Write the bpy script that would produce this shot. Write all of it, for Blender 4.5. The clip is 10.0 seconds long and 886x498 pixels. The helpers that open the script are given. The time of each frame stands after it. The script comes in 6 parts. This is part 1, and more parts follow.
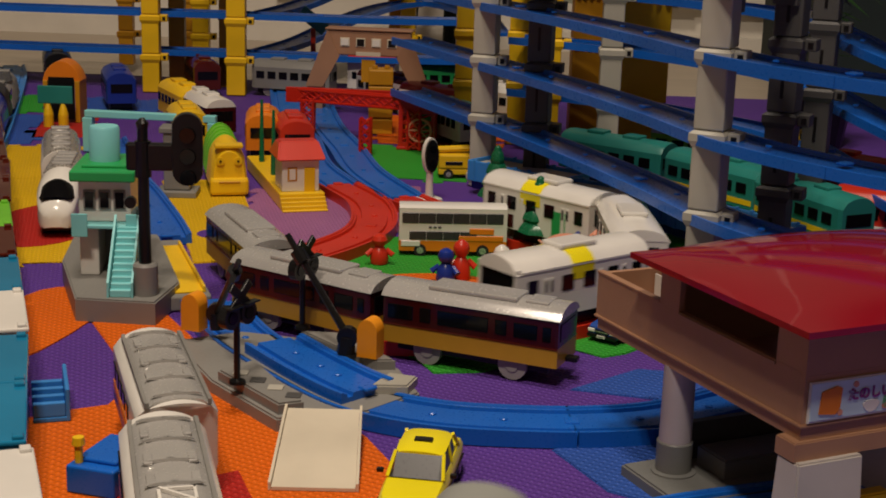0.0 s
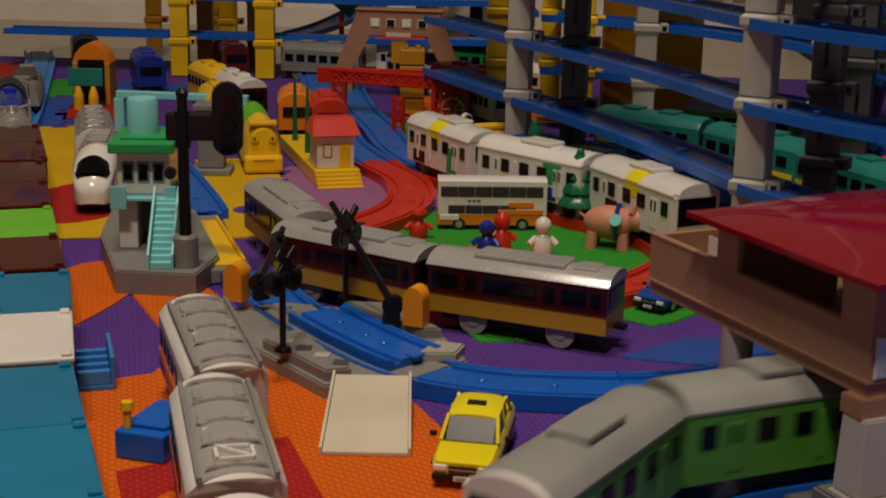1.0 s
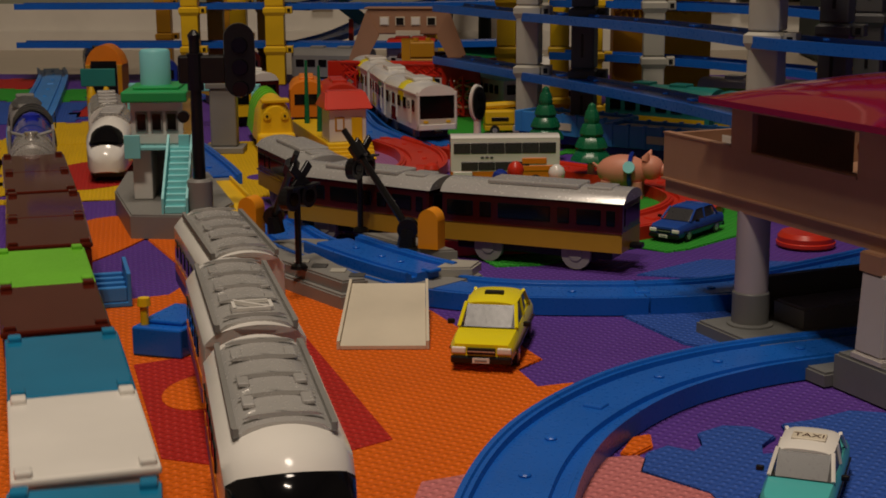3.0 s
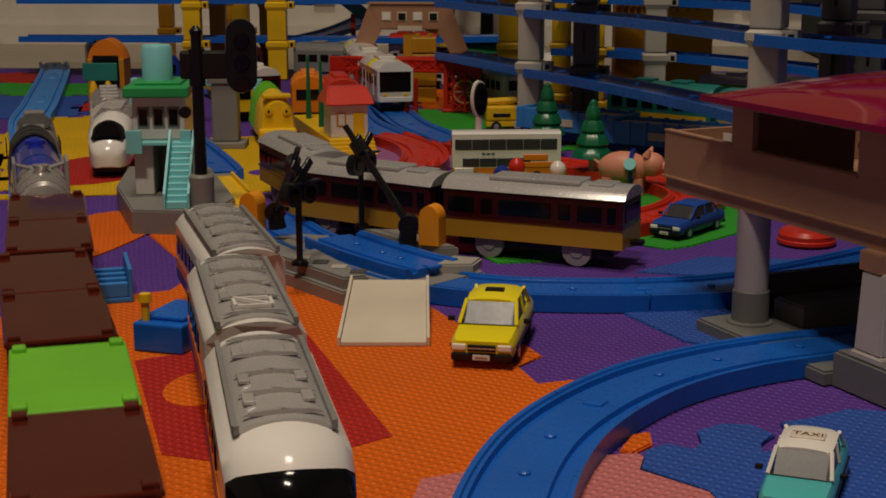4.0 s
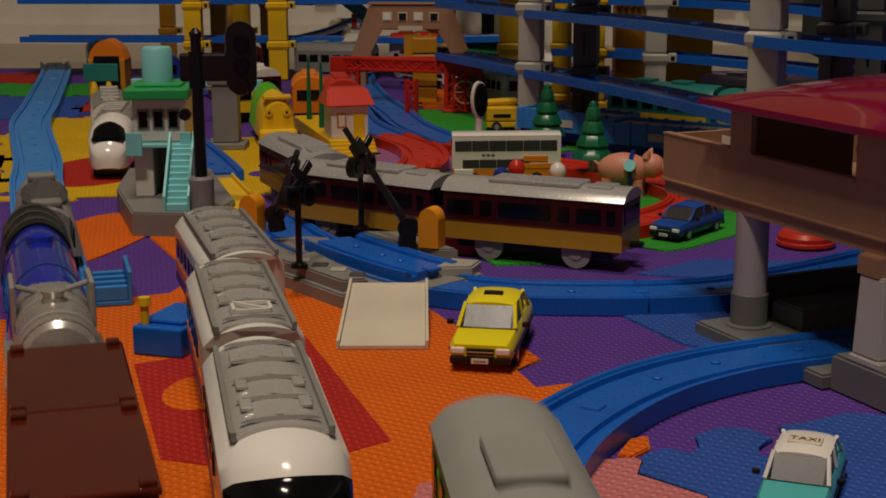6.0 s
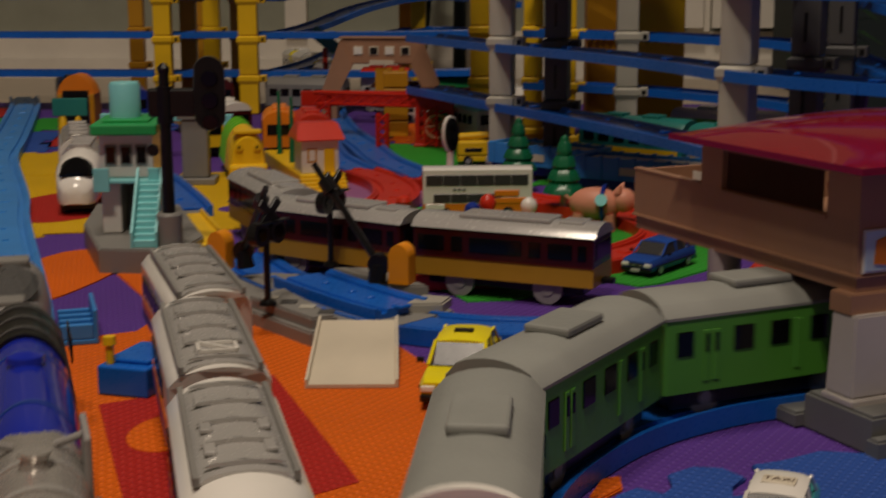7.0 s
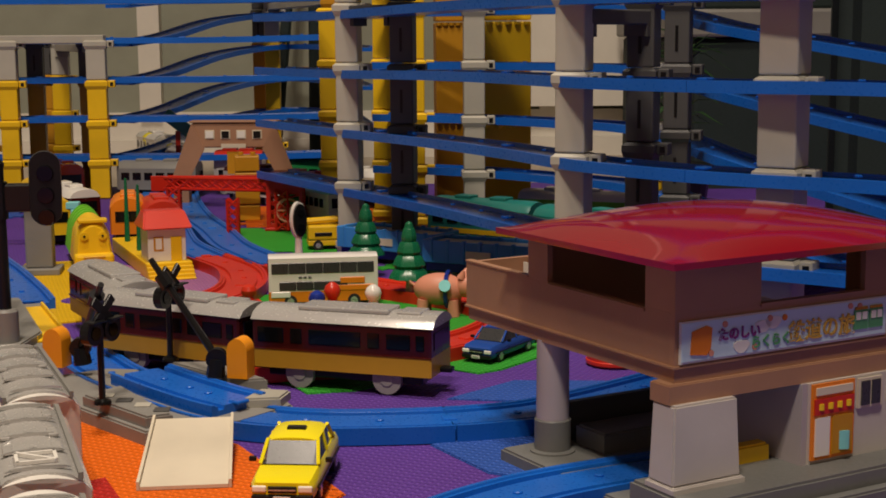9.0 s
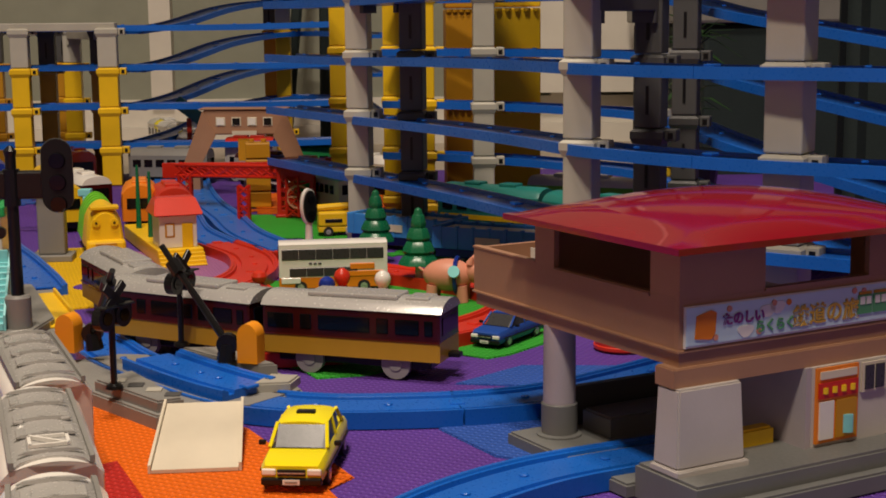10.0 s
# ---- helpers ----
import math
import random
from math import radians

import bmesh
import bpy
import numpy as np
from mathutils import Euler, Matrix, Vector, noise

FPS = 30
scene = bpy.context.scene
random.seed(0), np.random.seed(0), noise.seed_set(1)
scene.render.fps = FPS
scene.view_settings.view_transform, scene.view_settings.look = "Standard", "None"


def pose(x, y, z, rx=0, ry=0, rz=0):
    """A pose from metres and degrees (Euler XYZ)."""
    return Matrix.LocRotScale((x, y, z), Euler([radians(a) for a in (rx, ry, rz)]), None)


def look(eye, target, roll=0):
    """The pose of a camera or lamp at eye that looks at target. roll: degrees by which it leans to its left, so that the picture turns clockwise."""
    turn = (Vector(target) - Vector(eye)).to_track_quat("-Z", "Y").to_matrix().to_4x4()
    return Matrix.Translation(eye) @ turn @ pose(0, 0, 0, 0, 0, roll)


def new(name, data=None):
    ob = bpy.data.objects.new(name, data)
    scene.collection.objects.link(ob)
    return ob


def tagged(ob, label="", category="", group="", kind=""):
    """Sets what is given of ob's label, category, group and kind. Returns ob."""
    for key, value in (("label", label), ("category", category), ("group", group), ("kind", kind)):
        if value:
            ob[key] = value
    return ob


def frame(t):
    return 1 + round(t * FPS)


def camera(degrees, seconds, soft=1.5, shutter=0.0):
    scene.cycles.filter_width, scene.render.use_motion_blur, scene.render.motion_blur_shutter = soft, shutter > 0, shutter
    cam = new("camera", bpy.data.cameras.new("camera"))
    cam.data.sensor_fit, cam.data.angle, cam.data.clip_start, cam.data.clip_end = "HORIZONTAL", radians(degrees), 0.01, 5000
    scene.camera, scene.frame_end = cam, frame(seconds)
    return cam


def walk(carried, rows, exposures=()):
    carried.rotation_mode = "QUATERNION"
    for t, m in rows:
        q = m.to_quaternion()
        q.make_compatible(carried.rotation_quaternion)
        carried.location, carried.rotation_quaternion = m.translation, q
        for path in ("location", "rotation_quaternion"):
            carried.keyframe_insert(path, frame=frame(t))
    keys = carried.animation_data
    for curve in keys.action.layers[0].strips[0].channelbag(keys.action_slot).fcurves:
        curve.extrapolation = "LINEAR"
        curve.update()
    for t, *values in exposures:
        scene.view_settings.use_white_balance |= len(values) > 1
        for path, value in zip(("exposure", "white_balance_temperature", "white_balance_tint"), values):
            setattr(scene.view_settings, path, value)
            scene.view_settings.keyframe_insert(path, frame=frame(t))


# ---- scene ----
cam = camera(34.0, 10.0, soft=1.75, shutter=0.5)
PATH = [
    (0, (0.0665, 0.1502, 0.2713), (0.0172, 1.1173, 0.0216), 1.76),
    (0.5, (0.0589, 0.1542, 0.2656), (0.0035, 1.1201, 0.0125), 1.74),
    (1, (0.0518, 0.1563, 0.2529), (-0.0104, 1.1218, -0.0001), 1.20),
    (1.5, (0.0496, 0.1560, 0.2204), (-0.0200, 1.1265, -0.0104), 0.45),
    (2, (0.0506, 0.1434, 0.1931), (-0.0205, 1.1165, -0.0258), -0.25),
    (2.5, (0.0523, 0.1393, 0.1786), (-0.0203, 1.1143, -0.0314), -0.39),
    (4, (0.0537, 0.1385, 0.1802), (-0.0203, 1.1123, -0.0346), -0.15),
    (4.5, (0.0536, 0.1380, 0.1804), (-0.0202, 1.1118, -0.0346), -0.13),
    (5, (0.0536, 0.1382, 0.1808), (-0.0202, 1.1119, -0.0348), -0.10),
    (5.5, (0.0538, 0.1377, 0.1818), (-0.0202, 1.1111, -0.0350), -0.11),
    (6.8, (0.0572, 0.1431, 0.1835), (-0.0175, 1.1184, -0.0241), -0.54),
    (7, (0.0562, 0.1452, 0.1833), (-0.0010, 1.1245, -0.0110), -0.18),
    (7.5, (0.0574, 0.1469, 0.1845), (0.0423, 1.1318, 0.0120), 0.02),
    (8, (0.0697, 0.1403, 0.1946), (0.1011, 1.1288, 0.0467), -0.20),
    (8.5, (0.0720, 0.1398, 0.1953), (0.1112, 1.1285, 0.0511), -0.26),
    (9, (0.0736, 0.1410, 0.1950), (0.1062, 1.1297, 0.0488), -0.39),
    (9.5, (0.0747, 0.1409, 0.1950), (0.1018, 1.1294, 0.0466), -0.52),
    (10, (0.0755, 0.1350, 0.1955), (0.0997, 1.1226, 0.0402), -0.55),
]
walk(cam, [(t, look(eye, target, roll)) for t, eye, target, roll in PATH], exposures=[(0, 0.0), (0.5, -0.15), (1.2, -0.4), (2.0, -0.5), (5.5, -0.55), (7.0, -0.5), (7.5, -0.5), (8.0, -0.3), (8.5, 0.03), (9.0, 0.36), (9.5, 0.43), (10, 0.45)])

# ---- light: a warm living room in the evening, two ceiling lamps above and behind the camera, an added fill over the layout ----
world = bpy.data.worlds.new("room_light")
scene.world = world
world.use_nodes = True
world.node_tree.nodes["Background"].inputs[0].default_value = (1.0, 0.86, 0.7, 1)
world.node_tree.nodes["Background"].inputs[1].default_value = 0.006


def ceiling_or_fill_lamp(x, y, z, size, watts, colour):
    d = bpy.data.lights.new("ceiling_or_fill_light", "AREA")
    d.shape, d.size, d.energy, d.color = "DISK", size, watts, colour
    ob = new("ceiling_or_fill_light", d)
    ob.matrix_world = pose(x, y, z)
    return ob


ceiling_or_fill_lamp(-0.27, -0.36, 2.33, 0.13, 20, (1.0, 0.835, 0.67))
ceiling_or_fill_lamp(-0.05, -0.42, 2.33, 0.13, 20, (1.0, 0.835, 0.67))
# wide overhead fill, added to brighten the far piers
ceiling_or_fill_lamp(-0.15, 0.80, 2.33, 0.4, 26, (1.0, 0.845, 0.69))


# ---- materials ----
def nodes_of(name):
    m = bpy.data.materials.new(name)
    m.use_nodes = True
    return m, m.node_tree.nodes, m.node_tree.links, m.node_tree.nodes["Principled BSDF"]


def plastic(name, rgb, rough=0.35, grime=0.12, relief=0.0002, scale=180, metal=0.0, gloss_level=0.38):
    """Moulded toy plastic: faint handling marks, scuffed gloss and a slightly uneven skin."""
    m, n, l, b = nodes_of(name)
    geo = n.new("ShaderNodeTexCoord")
    big = n.new("ShaderNodeTexNoise")
    big.inputs["Scale"].default_value, big.inputs["Detail"].default_value = 22, 4
    fine = n.new("ShaderNodeTexNoise")
    fine.inputs["Scale"].default_value, fine.inputs["Detail"].default_value = scale * 3, 3
    info = n.new("ShaderNodeObjectInfo")
    l.new(geo.outputs["Object"], big.inputs["Vector"])
    l.new(geo.outputs["Object"], fine.inputs["Vector"])
    ramp = n.new("ShaderNodeMapRange")
    ramp.inputs[1].default_value, ramp.inputs[2].default_value = 0.3, 0.7
    ramp.inputs[3].default_value, ramp.inputs[4].default_value = 1 - grime, 1 + grime * 0.5
    l.new(big.outputs["Fac"], ramp.inputs[0])
    jitter = n.new("ShaderNodeMapRange")
    jitter.inputs[3].default_value, jitter.inputs[4].default_value = 0.94, 1.06
    l.new(info.outputs["Random"], jitter.inputs[0])
    both = n.new("ShaderNodeMath")
    both.operation = "MULTIPLY"
    l.new(ramp.outputs[0], both.inputs[0])
    l.new(jitter.outputs[0], both.inputs[1])
    mix = n.new("ShaderNodeVectorMath")
    mix.operation = "SCALE"
    mix.inputs[0].default_value = rgb
    l.new(both.outputs[0], mix.inputs["Scale"])
    l.new(mix.outputs[0], b.inputs["Base Color"])
    gloss = n.new("ShaderNodeMapRange")
    gloss.inputs[3].default_value, gloss.inputs[4].default_value = rough * 0.75, min(1, rough * 1.35)
    l.new(fine.outputs["Fac"], gloss.inputs[0])
    l.new(gloss.outputs[0], b.inputs["Roughness"])
    bump = n.new("ShaderNodeBump")
    bump.inputs["Strength"].default_value, bump.inputs["Distance"].default_value = 0.25, relief
    l.new(fine.outputs["Fac"], bump.inputs["Height"])
    l.new(bump.outputs[0], b.inputs["Normal"])
    b.inputs["Metallic"].default_value = metal
    b.inputs["Specular IOR Level"].default_value = gloss_level
    return m


def foam(name, rgb):
    """EVA play mat: matt, with a pressed basket-weave relief of about 3 mm and scuffed colour, darker in the weave's
    hollows.
    """
    m, n, l, b = nodes_of(name)
    geo = n.new("ShaderNodeTexCoord")
    turn = n.new("ShaderNodeMapping")
    turn.inputs["Rotation"].default_value = (0, 0, 0.5)
    l.new(geo.outputs["Object"], turn.inputs["Vector"])
    waves = []
    for axis in ("X", "Y"):
        w = n.new("ShaderNodeTexWave")
        w.bands_direction = axis
        w.inputs["Scale"].default_value = 76
        w.inputs["Distortion"].default_value = 0.4
        l.new(turn.outputs[0], w.inputs["Vector"])
        waves.append(w)
    weave = n.new("ShaderNodeMath")
    weave.operation = "MULTIPLY"
    for k in (0, 1):
        l.new(waves[k].outputs["Fac"], weave.inputs[k])
    big = n.new("ShaderNodeTexNoise")
    big.inputs["Scale"].default_value, big.inputs["Detail"].default_value = 14, 6
    l.new(geo.outputs["Object"], big.inputs["Vector"])
    tone = n.new("ShaderNodeMapRange")
    tone.inputs[3].default_value, tone.inputs[4].default_value = 0.80, 1.16
    l.new(big.outputs["Fac"], tone.inputs[0])
    # Colour follows the weave height: darker hollows, lighter crests.
    weave_tone = n.new("ShaderNodeMapRange")
    weave_tone.inputs[3].default_value, weave_tone.inputs[4].default_value = 0.82, 1.20
    l.new(weave.outputs[0], weave_tone.inputs[0])
    both = n.new("ShaderNodeMath")
    both.operation = "MULTIPLY"
    l.new(tone.outputs[0], both.inputs[0])
    l.new(weave_tone.outputs[0], both.inputs[1])
    mix = n.new("ShaderNodeVectorMath")
    mix.operation = "SCALE"
    mix.inputs[0].default_value = rgb
    l.new(both.outputs[0], mix.inputs["Scale"])
    l.new(mix.outputs[0], b.inputs["Base Color"])
    b.inputs["Roughness"].default_value = 0.62
    b.inputs["Specular IOR Level"].default_value = 0.22
    bump = n.new("ShaderNodeBump")
    bump.inputs["Strength"].default_value, bump.inputs["Distance"].default_value = 0.9, 0.0016
    l.new(weave.outputs[0], bump.inputs["Height"])
    l.new(bump.outputs[0], b.inputs["Normal"])
    return m


def planks(name, rgb):
    m, n, l, b = nodes_of(name)
    geo = n.new("ShaderNodeTexCoord")
    st = n.new("ShaderNodeMapping")
    st.inputs["Scale"].default_value = (2, 30, 1)
    l.new(geo.outputs["Object"], st.inputs["Vector"])
    g = n.new("ShaderNodeTexNoise")
    g.inputs["Scale"].default_value, g.inputs["Detail"].default_value = 4, 8
    l.new(st.outputs[0], g.inputs["Vector"])
    ramp = n.new("ShaderNodeValToRGB")
    ramp.color_ramp.elements[0].color = (*[c * 0.6 for c in rgb], 1)
    ramp.color_ramp.elements[1].color = (*[min(1, c * 1.2) for c in rgb], 1)
    l.new(g.outputs["Fac"], ramp.inputs[0])
    l.new(ramp.outputs[0], b.inputs["Base Color"])
    b.inputs["Roughness"].default_value = 0.4
    return m


BLUE = plastic("blue_rail_plastic", (0.008, 0.115, 0.52), 0.28)
LINE_BLUE = plastic("double_line_blue_plastic", (0.014, 0.135, 0.52), 0.3)
SKY = plastic("light_blue_plastic", (0.04, 0.23, 0.62), 0.35)
TEAL = plastic("teal_plastic", (0.22, 0.60, 0.62), 0.4)
GREY = plastic("grey_plastic", (0.22, 0.215, 0.20), 0.45)
PIER = plastic("pier_grey_plastic", (0.42, 0.405, 0.345), 0.4)
# Also used for grey upper blocks on the shaded sides of far piers.
DARKPIER = plastic("pier_dark_grey_plastic", (0.07, 0.07, 0.07), 0.45)
YELLOW = plastic("yellow_plastic", (0.80, 0.50, 0.010), 0.35)
# Also used as yellow in shade on the inner sides of far piers.
OCHRE = plastic("ochre_plastic", (0.50, 0.24, 0.01), 0.4)
LEMON = plastic("taxi_yellow_paint", (0.80, 0.68, 0.01), 0.22, 0.05)
RED = plastic("red_plastic", (0.55, 0.03, 0.012), 0.32)
CLEAR_RED = plastic("clear_red_plastic", (0.50, 0.02, 0.01), 0.2)
GATE_ORANGE = plastic("gate_orange_plastic", (0.80, 0.29, 0.008), 0.35)
ORANGE = plastic("orange_plastic", (0.75, 0.21, 0.01), 0.35)
WHITE = plastic("white_plastic", (0.74, 0.72, 0.67), 0.16, 0.08, 0.00008)
CREAM = plastic("cream_plastic", (0.62, 0.56, 0.44), 0.4)
SILVER = plastic("silver_roof_paint", (0.50, 0.49, 0.47), 0.24, 0.1, metal=0.4)
CHROME = plastic("chrome_plating", (0.5, 0.48, 0.45), 0.26, 0.1, metal=0.6)
BLACK = plastic("black_plastic", (0.006, 0.006, 0.0065), 0.3)
GLASS = plastic("dark_window", (0.004, 0.0042, 0.005), 0.10, 0.0, 0.00003, gloss_level=0.25)
MAROON = plastic("maroon_paint", (0.046, 0.0045, 0.005), 0.18)
TAN = plastic("tan_paint", (0.48, 0.26, 0.022), 0.35)
GREEN = plastic("green_plastic", (0.02, 0.34, 0.09), 0.32)
LIME = plastic("lime_plastic", (0.16, 0.52, 0.03), 0.35)
PINE = plastic("tree_green_plastic", (0.008, 0.13, 0.055), 0.25)
TRAIN_GREEN = plastic("train_green_paint", (0.09, 0.33, 0.04), 0.35)
TRAIN_GREY = plastic("train_roof_grey", (0.26, 0.27, 0.25), 0.5)
BROWN = plastic("brown_plastic", (0.085, 0.012, 0.006), 0.05, 0.12, 0.00004, gloss_level=0.42)
STATION = plastic("station_brown_plastic", (0.34, 0.185, 0.11), 0.45, 0.14)
ROOFRED = plastic("roof_red_plastic", (0.21, 0.005, 0.013), 0.07, 0.06, 0.00004, gloss_level=0.8)
STATION_GREY = plastic("station_base_grey_plastic", (0.16, 0.165, 0.16), 0.45)
CYAN = plastic("container_blue_plastic", (0.010, 0.19, 0.36), 0.05, 0.12, 0.00004, gloss_level=0.45)
NAVY = plastic("navy_plastic", (0.01, 0.03, 0.25), 0.3)
ENGINE_BLUE = plastic("engine_blue_paint", (0.012, 0.025, 0.36), 0.12, 0.06, 0.00005)
CARBLUE = plastic("car_blue_paint", (0.02, 0.07, 0.32), 0.2, 0.05)
PINK = plastic("pig_pink_plastic", (0.62, 0.26, 0.17), 0.45)
PILLAR = plastic("pillar_white_plastic", (0.50, 0.47, 0.44), 0.45)
MAUVE = plastic("mauve_pillar_plastic", (0.40, 0.36, 0.38), 0.45)
RUBBER = plastic("tyre_rubber", (0.015, 0.015, 0.015), 0.7)
WHEEL = plastic("grey_wheel_plastic", (0.28, 0.27, 0.26), 0.45)
PAPER = plastic("sticker_sky_blue", (0.50, 0.66, 0.76), 0.35, 0.05)
PURPLE_INK = plastic("sticker_purple_ink", (0.22, 0.03, 0.22), 0.5)
GREEN_INK = plastic("sticker_green_ink", (0.10, 0.36, 0.16), 0.5)
GOLD_INK = plastic("sticker_gold_ink", (0.55, 0.33, 0.05), 0.5)
LAMP_GLOW = plastic("headlight_lens", (0.8, 0.78, 0.7), 0.1)
MAT = {k: foam("foam_" + k, c) for k, c in dict(
    purple=(0.115, 0.044, 0.31), orange=(0.78, 0.140, 0.003), red=(0.46, 0.020, 0.014), yellow=(0.74, 0.45, 0.005),
    blue=(0.030, 0.095, 0.42), green=(0.035, 0.34, 0.03), pink=(0.60, 0.19, 0.19), mauve=(0.36, 0.14, 0.32)).items()}
CARGLASS = plastic("smoked_car_window", (0.035, 0.036, 0.038), 0.28, 0.0, 0.00005)
FLOOR = planks("pale_wood_floor", (0.50, 0.42, 0.32))
PAINT = plastic("white_wall_paint", (0.70, 0.66, 0.58), 0.7, 0.06, 0.0005, 60)
PANEL = plastic("grey_green_panel", (0.27, 0.28, 0.22), 0.6, 0.08, 0.0003, 60)
# Surfaces out of view, kept dim so glossy toys mirror less light.
DIM = plastic("dim_unseen_wall", (0.30, 0.25, 0.20), 0.8, 0.1, 0.0005, 60)
CEIL = plastic("dim_unseen_ceiling", (0.5, 0.46, 0.4), 0.8, 0.05, 0.0005, 60)
CURTAIN = plastic("dark_green_cloth", (0.012, 0.022, 0.022), 0.8)
LEAF = plastic("house_plant_leaf", (0.015, 0.05, 0.012), 0.5)


# ---- mesh helpers ----
def part(name, bm, material, parent=None, label="", smooth=False):
    me = bpy.data.meshes.new(name)
    bmesh.ops.recalc_face_normals(bm, faces=bm.faces)
    if smooth:
        for fa in bm.faces:
            fa.smooth = True
        for e in bm.edges:
            if len(e.link_faces) == 2 and e.calc_face_angle(0) > 0.6:
                e.smooth = False
    bm.to_mesh(me)
    bm.free()
    me.materials.append(material)
    ob = new(name, me)
    ob.parent = parent
    if label:
        tagged(ob, label)
    return ob


def thing(name, m, label, category, group="", kind=""):
    ob = new(name)
    ob.empty_display_size = 0.01
    ob.matrix_basis = m
    return tagged(ob, label, category, group, kind)


def box(bm, x0, x1, y0, y1, z0, z1, bevel=0.0, m=None, seg=2):
    r = bmesh.ops.create_cube(bm, size=1, matrix=Matrix.Translation(((x0 + x1) / 2, (y0 + y1) / 2, (z0 + z1) / 2)) @ Matrix.Diagonal((x1 - x0, y1 - y0, z1 - z0, 1)))
    vs = r["verts"]
    if bevel:
        es = list({e for v in vs for e in v.link_edges})
        g = bmesh.ops.bevel(bm, geom=es, offset=bevel, segments=seg, affect="EDGES", profile=0.5)
        vs = list({v for fa in g["faces"] for v in fa.verts} | {v for v in vs if v.is_valid})
    if m:
        bmesh.ops.transform(bm, matrix=m, verts=[v for v in vs if v.is_valid])
    return bm


def boxed(*a, **k):
    return box(bmesh.new(), *a, **k)


def tube(bm, p, q, r0, r1=None, n=12, caps=True):
    p, q = Vector(p), Vector(q)
    d = q - p
    m = Matrix.Translation((p + q) / 2) @ d.to_track_quat("Z", "Y").to_matrix().to_4x4()
    bmesh.ops.create_cone(bm, cap_ends=caps, segments=n, radius1=r0, radius2=r0 if r1 is None else r1, depth=d.length, matrix=m)
    return bm


def tubed(*a, **k):
    return tube(bmesh.new(), *a, **k)


def lathe(profile, n=20, at=(0, 0, 0)):
    bm = bmesh.new()
    rings = [[bm.verts.new((at[0] + r * math.cos(2 * math.pi * k / n), at[1] + r * math.sin(2 * math.pi * k / n), at[2] + z)) for k in range(n)] for r, z in profile]
    for a, b in zip(rings, rings[1:]):
        for k in range(n):
            bm.faces.new((a[k], a[(k + 1) % n], b[(k + 1) % n], b[k]))
    bm.faces.new(rings[0])
    bm.faces.new(rings[-1])
    return bm


def prism(bm, poly, z0, z1, bevel=0.0):
    lo = [bm.verts.new((x, y, z0)) for x, y in poly]
    hi = [bm.verts.new((x, y, z1)) for x, y in poly]
    n = len(poly)
    for k in range(n):
        bm.faces.new((lo[k], lo[(k + 1) % n], hi[(k + 1) % n], hi[k]))
    bm.faces.new(lo[::-1])
    top = bm.faces.new(hi)
    if bevel:
        bmesh.ops.bevel(bm, geom=list(top.edges), offset=bevel, segments=2, affect="EDGES")
    return bm


def prismed(*a, **k):
    return prism(bmesh.new(), *a, **k)


def spline(points, step=0.012):
    """Points along a smooth curve through the given ones, evenly spaced."""
    pts = [Vector(p) if len(p) == 3 else Vector((*p, 0)) for p in points]
    pts = [pts[0] * 2 - pts[1], *pts, pts[-1] * 2 - pts[-2]]
    dense = []
    for a, b, c, d in zip(pts, pts[1:], pts[2:], pts[3:]):
        for k in range(30):
            t = k / 30
            dense.append(0.5 * ((2 * b) + (c - a) * t + (2 * a - 5 * b + 4 * c - d) * t * t + (3 * b - a - 3 * c + d) * t ** 3))
    dense.append(pts[-2])
    out, run = [dense[0]], 0.0
    for a, b in zip(dense, dense[1:]):
        run += (b - a).length
        if run >= step:
            out.append(b)
            run = 0.0
    return out


def sweep(path, section):
    bm = bmesh.new()
    rings = []
    for k, p in enumerate(path):
        d = (path[min(k + 1, len(path) - 1)] - path[max(k - 1, 0)])
        side = Vector((d.y, -d.x, 0)).normalized()
        rings.append([bm.verts.new(p + side * u + Vector((0, 0, w))) for u, w in section])
    n = len(section)
    for a, b in zip(rings, rings[1:]):
        for k in range(n):
            bm.faces.new((a[k], a[(k + 1) % n], b[(k + 1) % n], b[k]))
    bm.faces.new(rings[0][::-1])
    bm.faces.new(rings[-1])
    return bm


RAIL = [(-0.0185, 0), (-0.0185, 0.0085), (-0.0165, 0.0085), (-0.0160, 0.0075), (-0.0145, 0.0075), (-0.0140, 0.0052), (-0.0105, 0.0052), (-0.0100, 0.0072),
        (0.0100, 0.0072), (0.0105, 0.0052), (0.0140, 0.0052), (0.0145, 0.0075), (0.0160, 0.0075), (0.0165, 0.0085), (0.0185, 0.0085), (0.0185, 0)]


